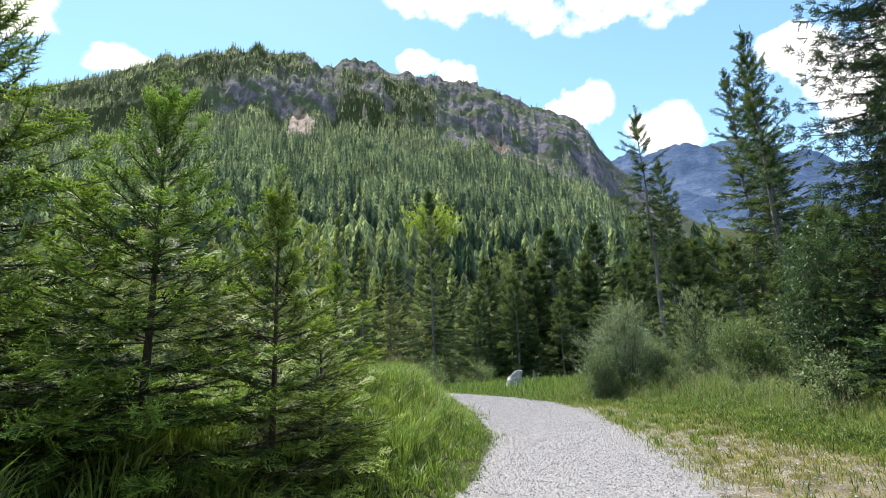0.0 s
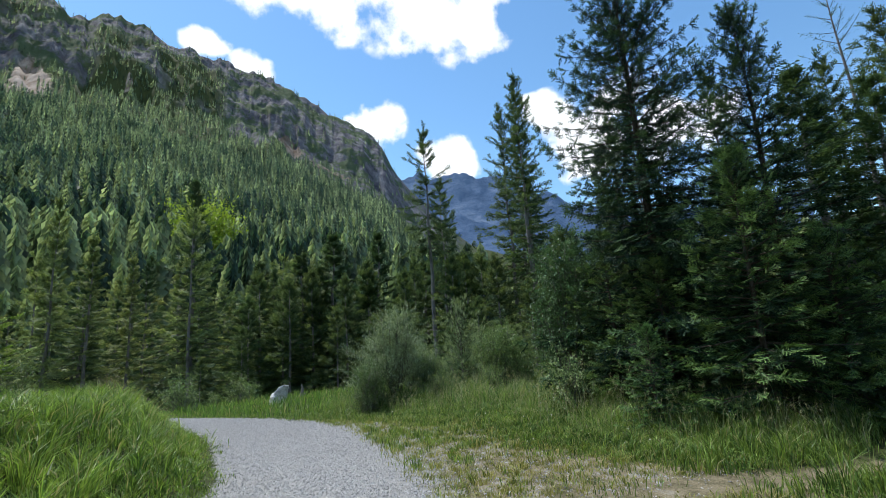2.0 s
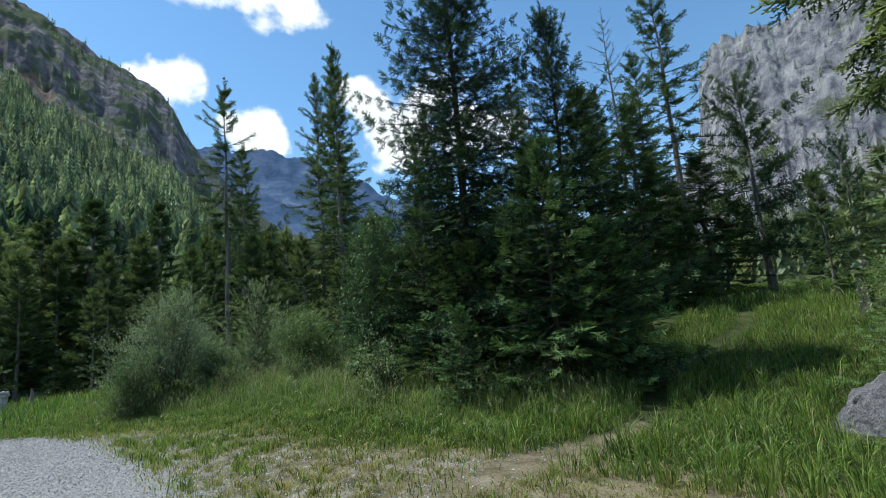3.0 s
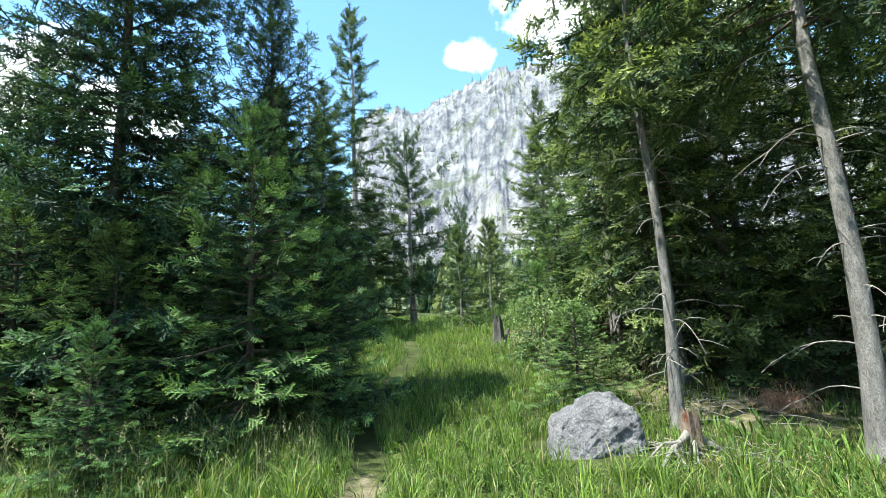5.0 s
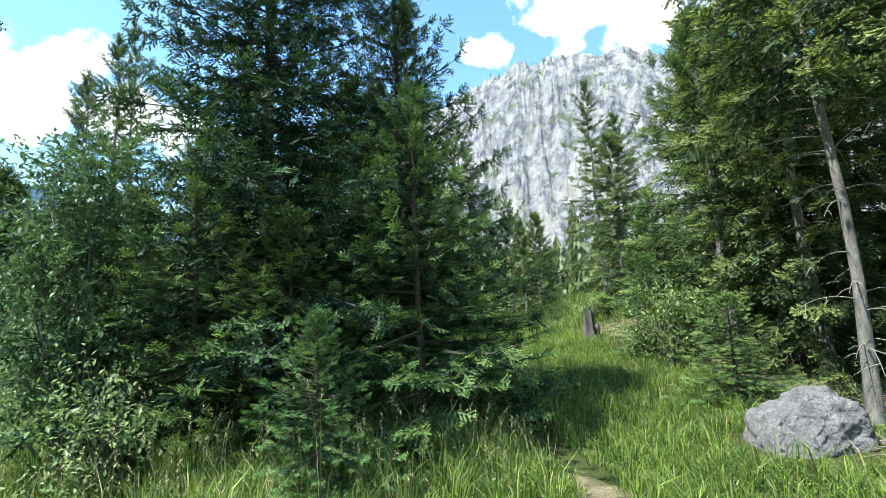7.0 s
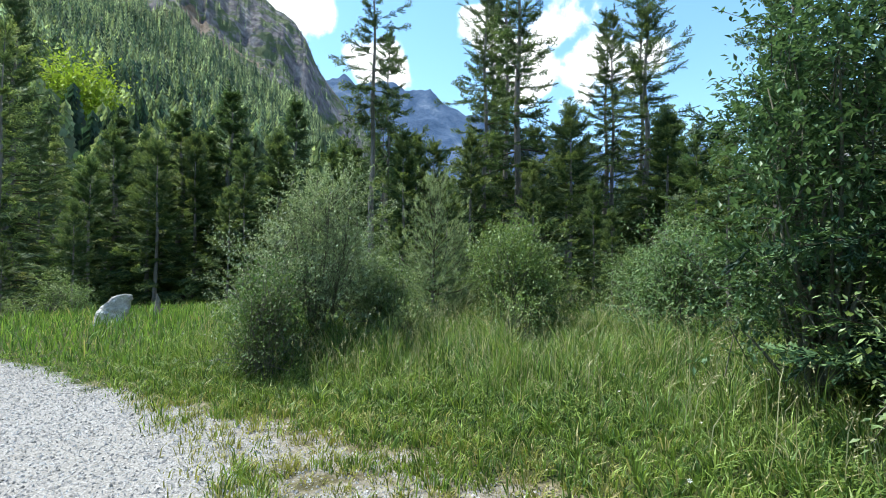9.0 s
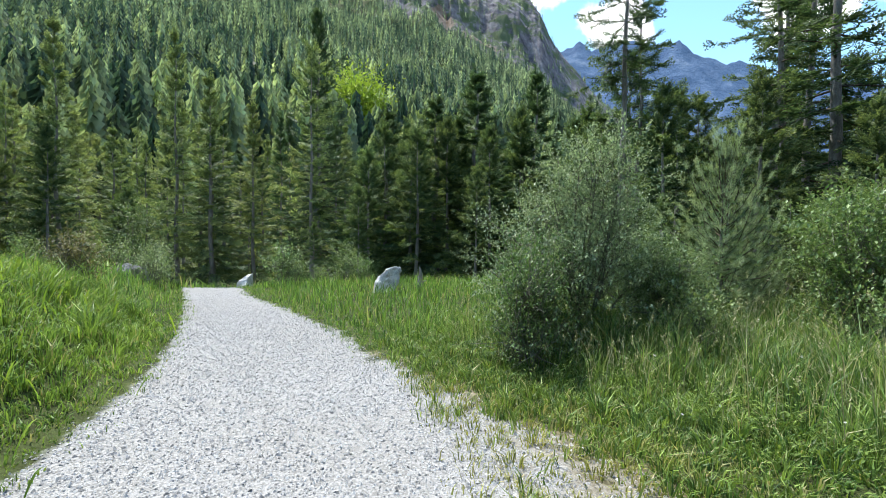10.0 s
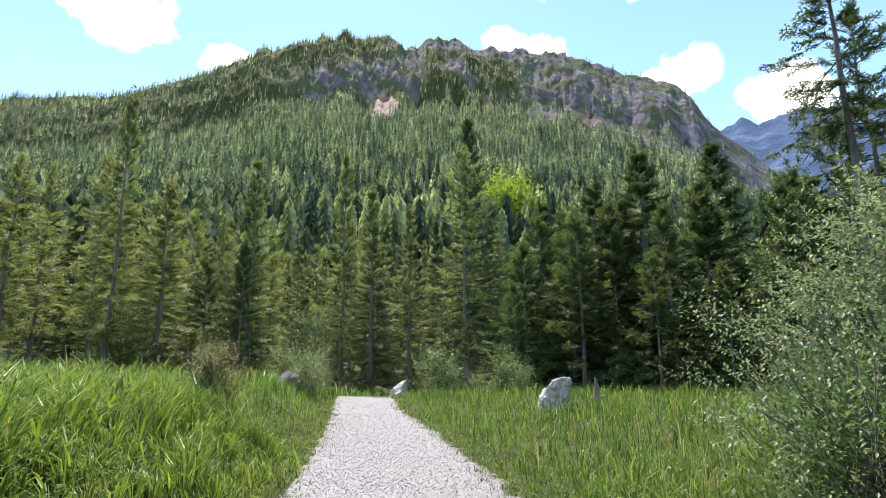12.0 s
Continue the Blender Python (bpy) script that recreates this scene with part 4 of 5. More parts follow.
t2 = conifer("spruce", "thick old spruce trunk with long dead branches", dark, 14.0, 2.4, 72, needles_dark, SPRAY_MID, low=0.33, gap=0.45, per=5, step=0.3, shoot=0.44, sag=0.4, rise=0.25, hooks=True,
             trunk=0.085, fresh=0.7, ragged_=0.35, dead=30, power=0.5, curtain=1)
stand(t2, 7.25, -0.8, 60)
t3 = conifer("spruce", "dense dark spruce with drooping lower branches", dark, 10.5, 2.2, 73, needles_dark, SPRAY_MID, low=0.07, gap=0.48, per=6, step=0.38, shoot=0.5, sag=0.45, rise=0.3,
             trunk=0.12, fresh=0.8, ragged_=0.35, dead=22, power=0.6, curtain=1)
stand(t3, 11.3, -1.0, 0, 0.95, 0.85)
for x, y, turn, s, w in ((11.9, -2.5, 80, 1.0, 1.0), (10.2, -3.6, 190, 0.95, 1.0), (13.5, -0.8, 300, 0.75, 0.95), (8.6, -4.6, 30, 1.05, 1.0), (13.9, -4.2, 140, 1.0, 1.0), (16.2, -2.2, 250, 0.8, 1.0), (11.5, -6.6, 10, 1.1, 1.0),
                         (18.8, -4.6, 60, 0.9, 1.1), (5.5, -6.2, 200, 1.1, 1.0), (15.5, -7.5, 100, 1.1, 1.1), (19.5, -0.8, 20, 0.62, 0.9), (7.0, -9.0, 0, 1.1, 1.1)):
    plant(t3, x, y, turn, s, w)
for x, y, turn, s in ((12.4, -1.2, 120, 0.8), (4.2, -3.6, 300, 1.0), (14.8, -2.9, 45, 0.9)):
    plant(t1, x, y, turn, s)
plant(f1, 10.25, 1.15, 20, 0.36, 0.62, "low spreading spruce branches behind the boulder")
plant(f1, 13.6, 0.9, 120, 0.5, 0.6, "bushy little spruce at the edge of the wood")
plant(f1, 15.4, -0.2, 200, 0.85, 0.9, "bushy young spruce at the edge of the wood")
plant(w4, 23.0, 2.2, 10, 0.62)
plant(w4, 20.5, 6.2, 90, 0.55)
plant(w4, 34.0, -0.5, 90, 0.9)
plant(w4, 38.0, -1.5, 30, 0.95)

# young pine among the bushes
yp = conifer("young_pine", "young pine with long soft grey-green upright shoots", "", 2.8, 1.35, 81, needles_pine, BRUSH_PINE, low=0.04, gap=0.19, per=8, step=0.15, shoot=0.24, sag=0.05, rise=0.5,
             trunk=0.05, fresh=0.6, lift=0.32, power=0.55, twig=0.4)
stand(yp, 8.65, 15.9, 0, 0.95, 0.8)
plant(yp, 10.2, 17.2, 130, 0.7)


# ---- broadleaf shrubs ----
LEAF = (np.array([(0, 0, 0), (0.45, 0.24, 0.06), (1, 0, -0.03), (0.45, -0.24, 0.06)]), np.array([(0, 1, 2), (0, 2, 3)]))


def shrub(name, label, seed, h, r, mat, leaf, twigs, per, lobes=7, stems=6, low=0.15, fresh=0.4, category="shrub", group="", up=0.45, stem=0.02):
    """A broadleaf shrub: bent stems, each lobe of the crown made of leafy twigs."""
    rng = np.random.default_rng(seed)
    root = tagged(new(name), label, category, group)
    wood_, leaves = Geo(), Geo()
    centres = []
    for k in range(lobes):
        a, q = 2.4 * k + rng.uniform(-0.4, 0.4), (k + 0.5) / lobes
        rad = r * 0.62 * math.sqrt(rng.uniform(0.15, 1)) * (1.1 - 0.55 * q)
        centres.append((rad * math.cos(a), rad * math.sin(a), h * (low + 0.1 + (0.8 - low) * q) * rng.uniform(0.85, 1.1), r * rng.uniform(0.2, 0.5)))
    centres = np.array(centres)
    for k in range(max(stems, lobes)):
        c_ = centres[k % lobes]
        b0 = np.array([rng.normal(0, 0.06), rng.normal(0, 0.06), -0.08])
        u = np.linspace(0, 1, 8)[:, None]
        bow = np.array([rng.normal(0, 0.12), rng.normal(0, 0.12), 0.2]) * h * 0.5
        line = b0 + (c_[:3] + np.array([0, 0, c_[3] * 0.6]) - b0) * u + bow * u * (1 - u)
        tube(wood_, line, np.linspace(stem * h / 2.5, 0.005, 8), 6)
    w = rng.choice(lobes, twigs, p=centres[:, 3] ** 2 / (centres[:, 3] ** 2).sum())
    d = unit(rng.normal(0, 1, (twigs, 3)))
    p = centres[w, :3] + d * (centres[w, 3:] * (rng.uniform(0.25, 1.05, (twigs, 1)) + 0.5 * (rng.uniform(0, 1, (twigs, 1)) < 0.08)) * np.array([1, 1, 0.95]))
    p[:, 2] = np.maximum(p[:, 2], 0.06)
    td = unit(d * 0.8 + np.array([0, 0, up]) + rng.normal(0, 0.35, (twigs, 3)))
    tl = leaf * rng.uniform(4, 8, twigs) * max(1.0, 0.065 / leaf)
    for i in range(0, twigs, 5):
        tube(wood_, [p[i] - td[i] * tl[i] * 0.8, p[i], p[i] + td[i] * tl[i]], [0.006, 0.004, 0.0015], 3)
    k = np.repeat(np.arange(twigs), per)
    u = np.tile(np.linspace(0.0, 1.0, per), twigs)
    lp = p[k] + td[k] * (tl[k] * u)[:, None] + rng.normal(0, leaf * 0.25, (len(k), 3))
    ld = unit(td[k] * 0.5 + rng.normal(0, 0.75, (len(k), 3)) + np.array([0, 0, -0.1]))
    scatter(leaves, *LEAF, basis(ld, (0.2, 0.1, 1)), lp, leaf * rng.uniform(0.6, 1.25, len(k)), np.clip(fresh + rng.normal(0, 0.25, len(k)), 0, 1))
    tagged(part("stem", wood_, bark_smooth, root, smooth=True), kind="stuff")
    part("leaves", leaves, mat, root)
    return root


sb = "bushes behind the verge"
w_ = shrub("willow_bush", "large silvery grey-green willow bush with a branch reaching out", 91, 2.75, 1.4, leaf_grey, 0.048, 1300, 26, lobes=22, group=sb, fresh=0.65, low=0.12)
stand(w_, 5.9, 15.2, 0)
arm = Geo()
rngb = np.random.default_rng(4)
u = np.linspace(0, 1, 9)[:, None]
line = np.array([0.0, 0.0, 0.5]) + np.array([-1.35, 0.7, 1.25]) * u + np.array([0, 0, 0.25]) * u * (1 - u)
tube(arm, line, np.linspace(0.018, 0.004, 9), 5)
part("low_branch", arm, bark_smooth, w_)
tips = Geo()
k = rngb.integers(3, 9, 520)
scatter(tips, *LEAF, basis(unit(rngb.normal(0, 1, (520, 3)))), line[k] + rngb.normal(0, 0.13, (520, 3)), 0.05 * rngb.uniform(0.7, 1.2, 520), rngb.uniform(0.5, 1, 520))
part("low_branch_leaves", tips, leaf_grey, w_, "pale silvery leaves")
al = shrub("alder", "tall leafy alder growing against the dark spruces", 92, 3.6, 0.85, leaf_alder, 0.07, 800, 18, lobes=24, stems=4, group=sb, fresh=0.5, low=0.05)
stand(al, 7.75, 9.2, 0)
s3 = shrub("leafy_bush", "green leafy bush with pale fresh leaves", 93, 2.0, 1.05, leaf_green, 0.06, 720, 18, lobes=15, group=sb, fresh=0.5, low=0.05)
stand(s3, 8.75, 13.6, 0)
plant(s3, 7.2, 15.6, 90, 0.72)
plant(s3, 10.2, 11.6, 180, 0.95)
plant(s3, 6.9, 14.7, 300, 0.6, 0.7)
plant(s3, 9.9, 14.9, 30, 1.05)
plant(s3, 11.8, 13.2, 60, 0.8)
plant(w_, 7.4, 17.6, 140, 0.75)

s4 = shrub("low_shrub", "low dense dark green shrub in the verge grass", 94, 0.95, 0.6, leaf_green, 0.045, 600, 9, lobes=8, fresh=0.15, low=0.02, up=0.9)
stand(s4, 4.75, 13.95, 0, 1.0)
plant(s4, 4.95, 14.5, 100, 1.15)
sv = shrub("sapling", "small pale-leaved sapling beside the track", 95, 1.25, 0.55, leaf_green, 0.07, 170, 8, lobes=6, fresh=0.75, low=0.1, group="saplings by the bend", up=0.8)
stand(sv, 1.95, 25.7, 0)
for x, y, s, t in ((2.5, 26.3, 0.8, 60), (-0.75, 28.3, 1.5, 120), (-0.2, 28.0, 1.0, 10), (-3.4, 23.4, 0.95, 200), (-3.7, 24.4, 0.8, 20), (0.9, 26.8, 0.6, 70), (-6.2, 27.0, 1.1, 30), (-8.5, 26.0, 1.0, 90), (7.9, 12.7, 0.7, 0), (7.05, 8.45, 0.85, 200), (6.6, 13.6, 0.6, 50), (12.3, 1.15, 1.2, 0), (13.0, 0.6, 1.1, 99)):
    plant(sv, x, y, t, s)
lime = shrub("maple", "bright yellow-green maple shining out of the dark forest", 96, 13.0, 6.0, leaf_lime, 0.8, 600, 8, lobes=10, low=0.2, fresh=0.5, category="tree", stem=0.012)
lime.matrix_basis = pose(-3.3, 138.0, 24.5) @ Matrix.Diagonal((1.35, 1.35, 1.35, 1))
cl = shrub("broadleaf_tree", "pale green broadleaf tree at the forest edge", 97, 7.5, 2.2, leaf_green, 0.24, 500, 8, lobes=10, low=0.12, fresh=0.3, category="tree", group="broadleaf trees at the forest edge")
stand(cl, -8.5, 33.5, 0, 0.55)
for x, y, s in ((-13.5, 34.0, 0.45), (-18.5, 32.0, 0.5), (-24.0, 28.0, 0.55)):
    plant(cl, x, y, x * 37 % 360, s)


# ---- rocks, stumps and deadwood ----
def boulder(name, label, x, y, corners, seed, mat, sink, turn=0.0, grow=1.0, soft=0.06):
    """A broken boulder: the hull of its corners, its edges worn and its faces pitted."""
    bm = bmesh.new()
    for c_ in corners:
        bm.verts.new(Vector(c_) * grow)
    bmesh.ops.convex_hull(bm, input=bm.verts[:])
    for v in [v for v in bm.verts if not v.link_faces]:
        bm.verts.remove(v)
    for k in range(5):
        bmesh.ops.subdivide_edges(bm, edges=bm.edges[:], cuts=1, use_grid_fill=True)
        if k < 2:
            bmesh.ops.smooth_vert(bm, verts=bm.verts[:], factor=soft * 2, use_axis_x=True, use_axis_y=True, use_axis_z=True)
    bm.normal_update()
    for v in bm.verts:
        p = v.co * (1.0 / grow)
        d = noise.fractal(p * 2.6 + Vector((seed, 0, 0)), 0.8, 2.1, 4) * 0.06 + noise.fractal(p * 7 + Vector((0, seed, 0)), 0.6, 2.2, 6) * 0.024
        d -= 0.03 * max(0, 0.09 - abs(noise.noise(p * 2.4 + Vector((seed, 3, 1))))) / 0.09 * 0.5
        v.co += v.normal * d * grow
    bmesh.ops.triangulate(bm, faces=bm.faces[:])
    me = bpy.data.meshes.new(name)
    bm.to_mesh(me)
    bm.free()
    me.materials.append(mat)
    for p in me.polygons:
        p.use_smooth = True
    ob = new(name, me)
    ob.matrix_basis = pose(x, y, z_at(x, y) - sink, 0, 0, turn)
    return tagged(ob, label, "boulder")


BLOCK = [(-0.45, 0.66, 0.0), (-0.3, 0.62, 0.3), (-0.35, 0.42, 0.62), (-0.1, 0.05, 0.88), (-0.2, -0.3, 0.86), (-0.35, -0.5, 0.74), (-0.45, -0.58, 0.3), (-0.5, -0.3, -0.1), (-0.62, 0.1, -0.1),
         (-0.55, 0.15, 0.35), (0.5, 0.5, 0.0), (0.4, 0.4, 0.5), (0.5, -0.5, 0.0), (0.3, -0.45, 0.7)]
SLAB = [(-0.44, -0.2, 0.0), (-0.36, -0.22, 0.36), (-0.16, -0.26, 0.7), (0.1, -0.2, 0.86), (0.42, -0.12, 0.9), (0.46, 0.0, 0.74), (0.3, -0.24, 0.34), (0.06, -0.35, 0.0), (-0.2, -0.38, 0.12),
        (-0.3, 0.32, 0.1), (-0.18, 0.28, 0.55), (0.3, 0.26, 0.78), (0.2, 0.35, 0.1), (-0.3, 0, -0.15), (0.1, 0, -0.15)]
boulder("boulder", "large grey rough limestone boulder lying in the grass", 8.36, 1.66, BLOCK, 12, stone_grey, 0.16, 0, 0.88, 0.03)
boulder("boulder", "white angular limestone boulder standing beside the track", 3.28, 22.2, SLAB, 5, stone_white, 0.16, 0, 0.98, 0.03)
boulder("boulder", "small grey boulder by the bend of the track", -2.35, 28.9, SLAB, 7, stone_white, 0.0, 70, 0.9)
boulder("boulder", "flat grey rock half hidden in the grass", -4.1, 23.6, BLOCK, 9, stone_grey, 0.25, 60, 0.8)


def stump(name, label, x, y, h, r, seed, mat, splinter, turn=0.0):
    """A broken stump: fluted sides, a jagged splintered top."""
    rng = np.random.default_rng(seed)
    root = tagged(new(name), label, "stump")
    body = Geo()
    sides, levels = 22, 9
    v, f = [], []
    a = np.linspace(0, 2 * np.pi, sides, endpoint=False)
    flute = 1 + 0.13 * np.sin(a * 5 + seed) + rng.uniform(-0.09, 0.09, sides)
    top = h * (1 - splinter * rng.uniform(0, 1, sides) ** 1.3)
    for i in range(levels + 1):
        q = i / levels
        rad = r * flute * (1 + 0.7 * (1 - q) ** 4) * (1 - 0.12 * q)
        v += [(rad[j] * math.cos(a[j]), rad[j] * math.sin(a[j]), -0.1 + (top[j] + 0.1) * q) for j in range(sides)]
    c0 = len(v)
    v += [(0.55 * r * math.cos(t) * flute[j], 0.55 * r * math.sin(t) * flute[j], top[j] * 0.8 + rng.uniform(-0.05, 0.03)) for j, t in enumerate(a)]
    v.append((0, 0, h * (1 - splinter) * 0.75))
    for i in range(levels + 1):
        for j in range(sides):
            k, o0, o1 = (j + 1) % sides, i * sides, (i + 1) * sides
            f += [(o0 + j, o0 + k, o1 + k), (o0 + j, o1 + k, o1 + j)]
    f += [(c0 + j, c0 + (j + 1) % sides, len(v) - 1) for j in range(sides)]
    body.add(v, f)
    part("trunk", body, mat, root)
    stand(root, x, y, turn)
    return root, rng


st, _ = stump("tree_stump", "weathered dark broken tree stump in the grass", 16.1, 1.6, 0.88, 0.15, 3, wood_grey, 0.4)
slab = Geo()
tube(slab, [(0.25, -0.25, -0.05), (0.3, -0.3, 0.2), (0.26, -0.33, 0.38)], [0.12, 0.09, 0.03], 7)
part("split_slab", slab, wood_grey, st)
rs_, rng = stump("rotten_stump", "crumbling red-brown rotten stump with a pale root", 7.9, 0.68, 0.46, 0.1, 8, wood_rot, 0.65)
core = Geo()
for k in range(9):
    a, q = k * 0.7, rng.uniform(0.02, 0.07)
    p = np.array([q * math.cos(a), q * math.sin(a), 0])
    tube(core, [p, p + (0, 0, 0.25), p * 1.1 + (0.01, 0, rng.uniform(0.33, 0.43))], [0.035, 0.03, 0.006], 5)
part("red_core", core, wood_red, rs_, "crumbled red rotten heartwood")
for pts, rad in (([(0, 0.05, 0.2), (-0.12, 0.2, 0.14), (-0.22, 0.34, 0.1), (-0.4, 0.5, 0.05), (-0.5, 0.62, -0.02)], 0.04), ([(-0.2, 0.32, 0.1), (-0.38, 0.34, 0.05), (-0.6, 0.38, 0.0)], 0.025),
                 ([(-0.1, 0.05, 0.12), (-0.25, 0.12, 0.1), (-0.42, 0.2, 0.04), (-0.62, 0.22, -0.02)], 0.03), ([(-0.15, 0.22, 0.14), (-0.2, 0.42, 0.16), (-0.3, 0.62, 0.06)], 0.022), ([(0.02, -0.06, 0.14), (-0.02, -0.2, 0.05), (-0.05, -0.36, -0.03)], 0.05)):
    g = Geo()
    tube(g, pts, np.linspace(rad, rad * 0.35, len(pts)), 7, 0, 0.12, rng)
    part("root", g, bark_dead, rs_, "pale bare weathered root", True)


def heap(name, label, x, y, count, spread, length, mat, seed, arch, category="deadwood", rad=0.005):
    """Twigs thrown together, arching over one another."""
    rng = np.random.default_rng(seed)
    g = Geo()
    for k in range(count):
        a = rng.uniform(0, 6.28)
        L = length * rng.uniform(0.5, 1.1)
        p0 = np.array([rng.normal(0, spread), rng.normal(0, spread), 0.0])
        u = np.linspace(0, 1, 7)
        b_ = a + rng.normal(0, 0.5) * u
        ln = p0 + np.stack([np.cos(b_) * L * u, np.sin(b_) * L * u, arch * L * (1.9 * u - 1.75 * u ** 2) * rng.uniform(0.4, 1.2) + rng.uniform(0, 0.08)], -1)
        tube(g, ln, np.linspace(rad, rad * 0.35, 7), 4)
    ob = tagged(new(name, g.mesh(name, mat)), label, category)
    ob.matrix_basis = pose(x, y, z_at(x, y))
    return tagged(ob, kind="stuff" if category == "deadwood" else "")


heap("brushwood", "heap of dry reddish-brown conifer twigs", 9.32, -1.4, 130, 0.07, 0.42, twig_red, 5, 1.5)
heap("fallen_branches", "grey dead branches lying on the forest floor", 9.7, -0.5, 40, 0.5, 0.9, bark_dead, 6, 0.22)
heap("fallen_branches", "pale dry sticks and bark round the rotten stump", 7.85, 0.95, 45, 0.22, 0.42, bark_dead, 7, 0.12, rad=0.007)
heap("fallen_branches", "broken pale sticks lying in the grass", 7.6, 0.35, 30, 0.35, 0.5, bark_dead, 17, 0.12)
snag = Geo()
rng = np.random.default_rng(3)
tube(snag, [(0, 0, -0.1), (0.01, 0.01, 0.25), (0.03, 0.0, 0.5), (0.0, 0.01, 0.72)], [0.085, 0.07, 0.06, 0.012], 8, 0, 0.15, rng)
tube(snag, [(0.03, 0, 0.2), (0.12, -0.03, 0.3), (0.2, -0.05, 0.33)], [0.04, 0.03, 0.01], 6)
ob = tagged(new("broken_post", snag.mesh("broken_post", bark_dead)), "short weathered grey broken wooden stub", "stump")
ob.matrix_basis = pose(4.25, 22.3, z_at(4.25, 22.3))
hook = Geo()
u = np.linspace(0, 1, 14)
tube(hook, np.stack([0.03 - 0.03 * np.cos(np.clip(u - 0.55, 0, 1) * 7), 0 * u, 0.26 * np.minimum(u / 0.6, 1) + 0.03 * np.sin(np.clip(u - 0.55, 0, 1) * 7) - 0.1 * np.clip(u - 0.95, 0, 1)], -1), np.full(14, 0.004), 6)
ob = tagged(new("wire_hook", hook.mesh("wire_hook", wire_mat, True)), "bent grey wire hook sticking out of the ground", "wire")
ob.matrix_basis = pose(-1.15, 2.15, z_at(-1.15, 2.15), 0, 0, 10)


# ---- meadow plants ----
def rosette(g, x, y, count, size, rng, wide=0.12, spread=0.6):
    """A clump of long arching leaves."""
    n = 6
    for k in range(count):
        a, L = rng.uniform(0, 6.28), size * rng.uniform(0.55, 1.1)
        p0 = np.array([x + rng.normal(0, spread * 0.5), y + rng.normal(0, spread * 0.5), 0])
        p0[2] = z_at(p0[0], p0[1])
        u = np.linspace(0, 1, n)
        tilt = rng.uniform(0.25, 0.8)
        ln = p0 + np.stack([np.cos(a) * L * tilt * u, np.sin(a) * L * tilt * u, L * (1.25 * u - tilt * 1.0 * u ** 2.4)], -1)
        side = np.array([-math.sin(a), math.cos(a), 0])
        w = L * wide * np.sin(np.pi * np.clip(u * 0.9 + 0.08, 0, 1)) * 0.5
        v = np.concatenate([ln + side * w[:, None], ln - side * w[:, None], ln - np.array([0, 0, 1]) * w[:, None] * 0.35])
        f = []
        for i in range(n - 1):
            for p, q in ((0, 2), (2, 1)):
                f += [(p * n + i, q * n + i, q * n + i + 1), (p * n + i, q * n + i + 1, p * n + i + 1)]
        g.add(v, f, np.clip(0.5 + rng.normal(0, 0.28), 0, 1))


rng = np.random.default_rng(12)
g = Geo()
for k in range(64):
    x, y = rng.uniform(-3.8, 0.75), rng.uniform(10.9, 15.8)
    if x < np.interp(y, EDGE_Y, EDGE_L) - 1.0:
        rosette(g, x, y, 70, rng.uniform(0.26, 0.42), rng, 0.075, 0.8)
tagged(new("broad_leaved_herbs", g.mesh("broad_leaved_herbs", leaf_dock)), "lush broad-leaved green herbs covering the bank", "plants", kind="stuff")
g = Geo()
for x, y in ((-0.75, 4.9), (-0.2, 5.6), (-1.6, 5.2), (7.5, -0.3), (7.1, 0.4), (8.3, -0.7), (7.9, 0.0), (6.6, 0.9), (9.0, -2.1), (8.6, -0.2), (7.0, -0.9), (6.3, 0.2)):
    rosette(g, x, y, 45, rng.uniform(0.14, 0.26), rng, 0.12)
tagged(new("wood_edge_herbs", g.mesh("wood_edge_herbs", leaf_herb)), "green leafy herbs at the edge of the wood", "plants", kind="stuff")
dk = shrub("dock_plant", "round brown-green seeding dock plant in the meadow", 98, 0.55, 0.36, leaf_brown, 0.05, 220, 9, lobes=7, fresh=0.4, category="plant", low=0.05, up=0.9)
stand(dk, -1.7, 16.9, 0)


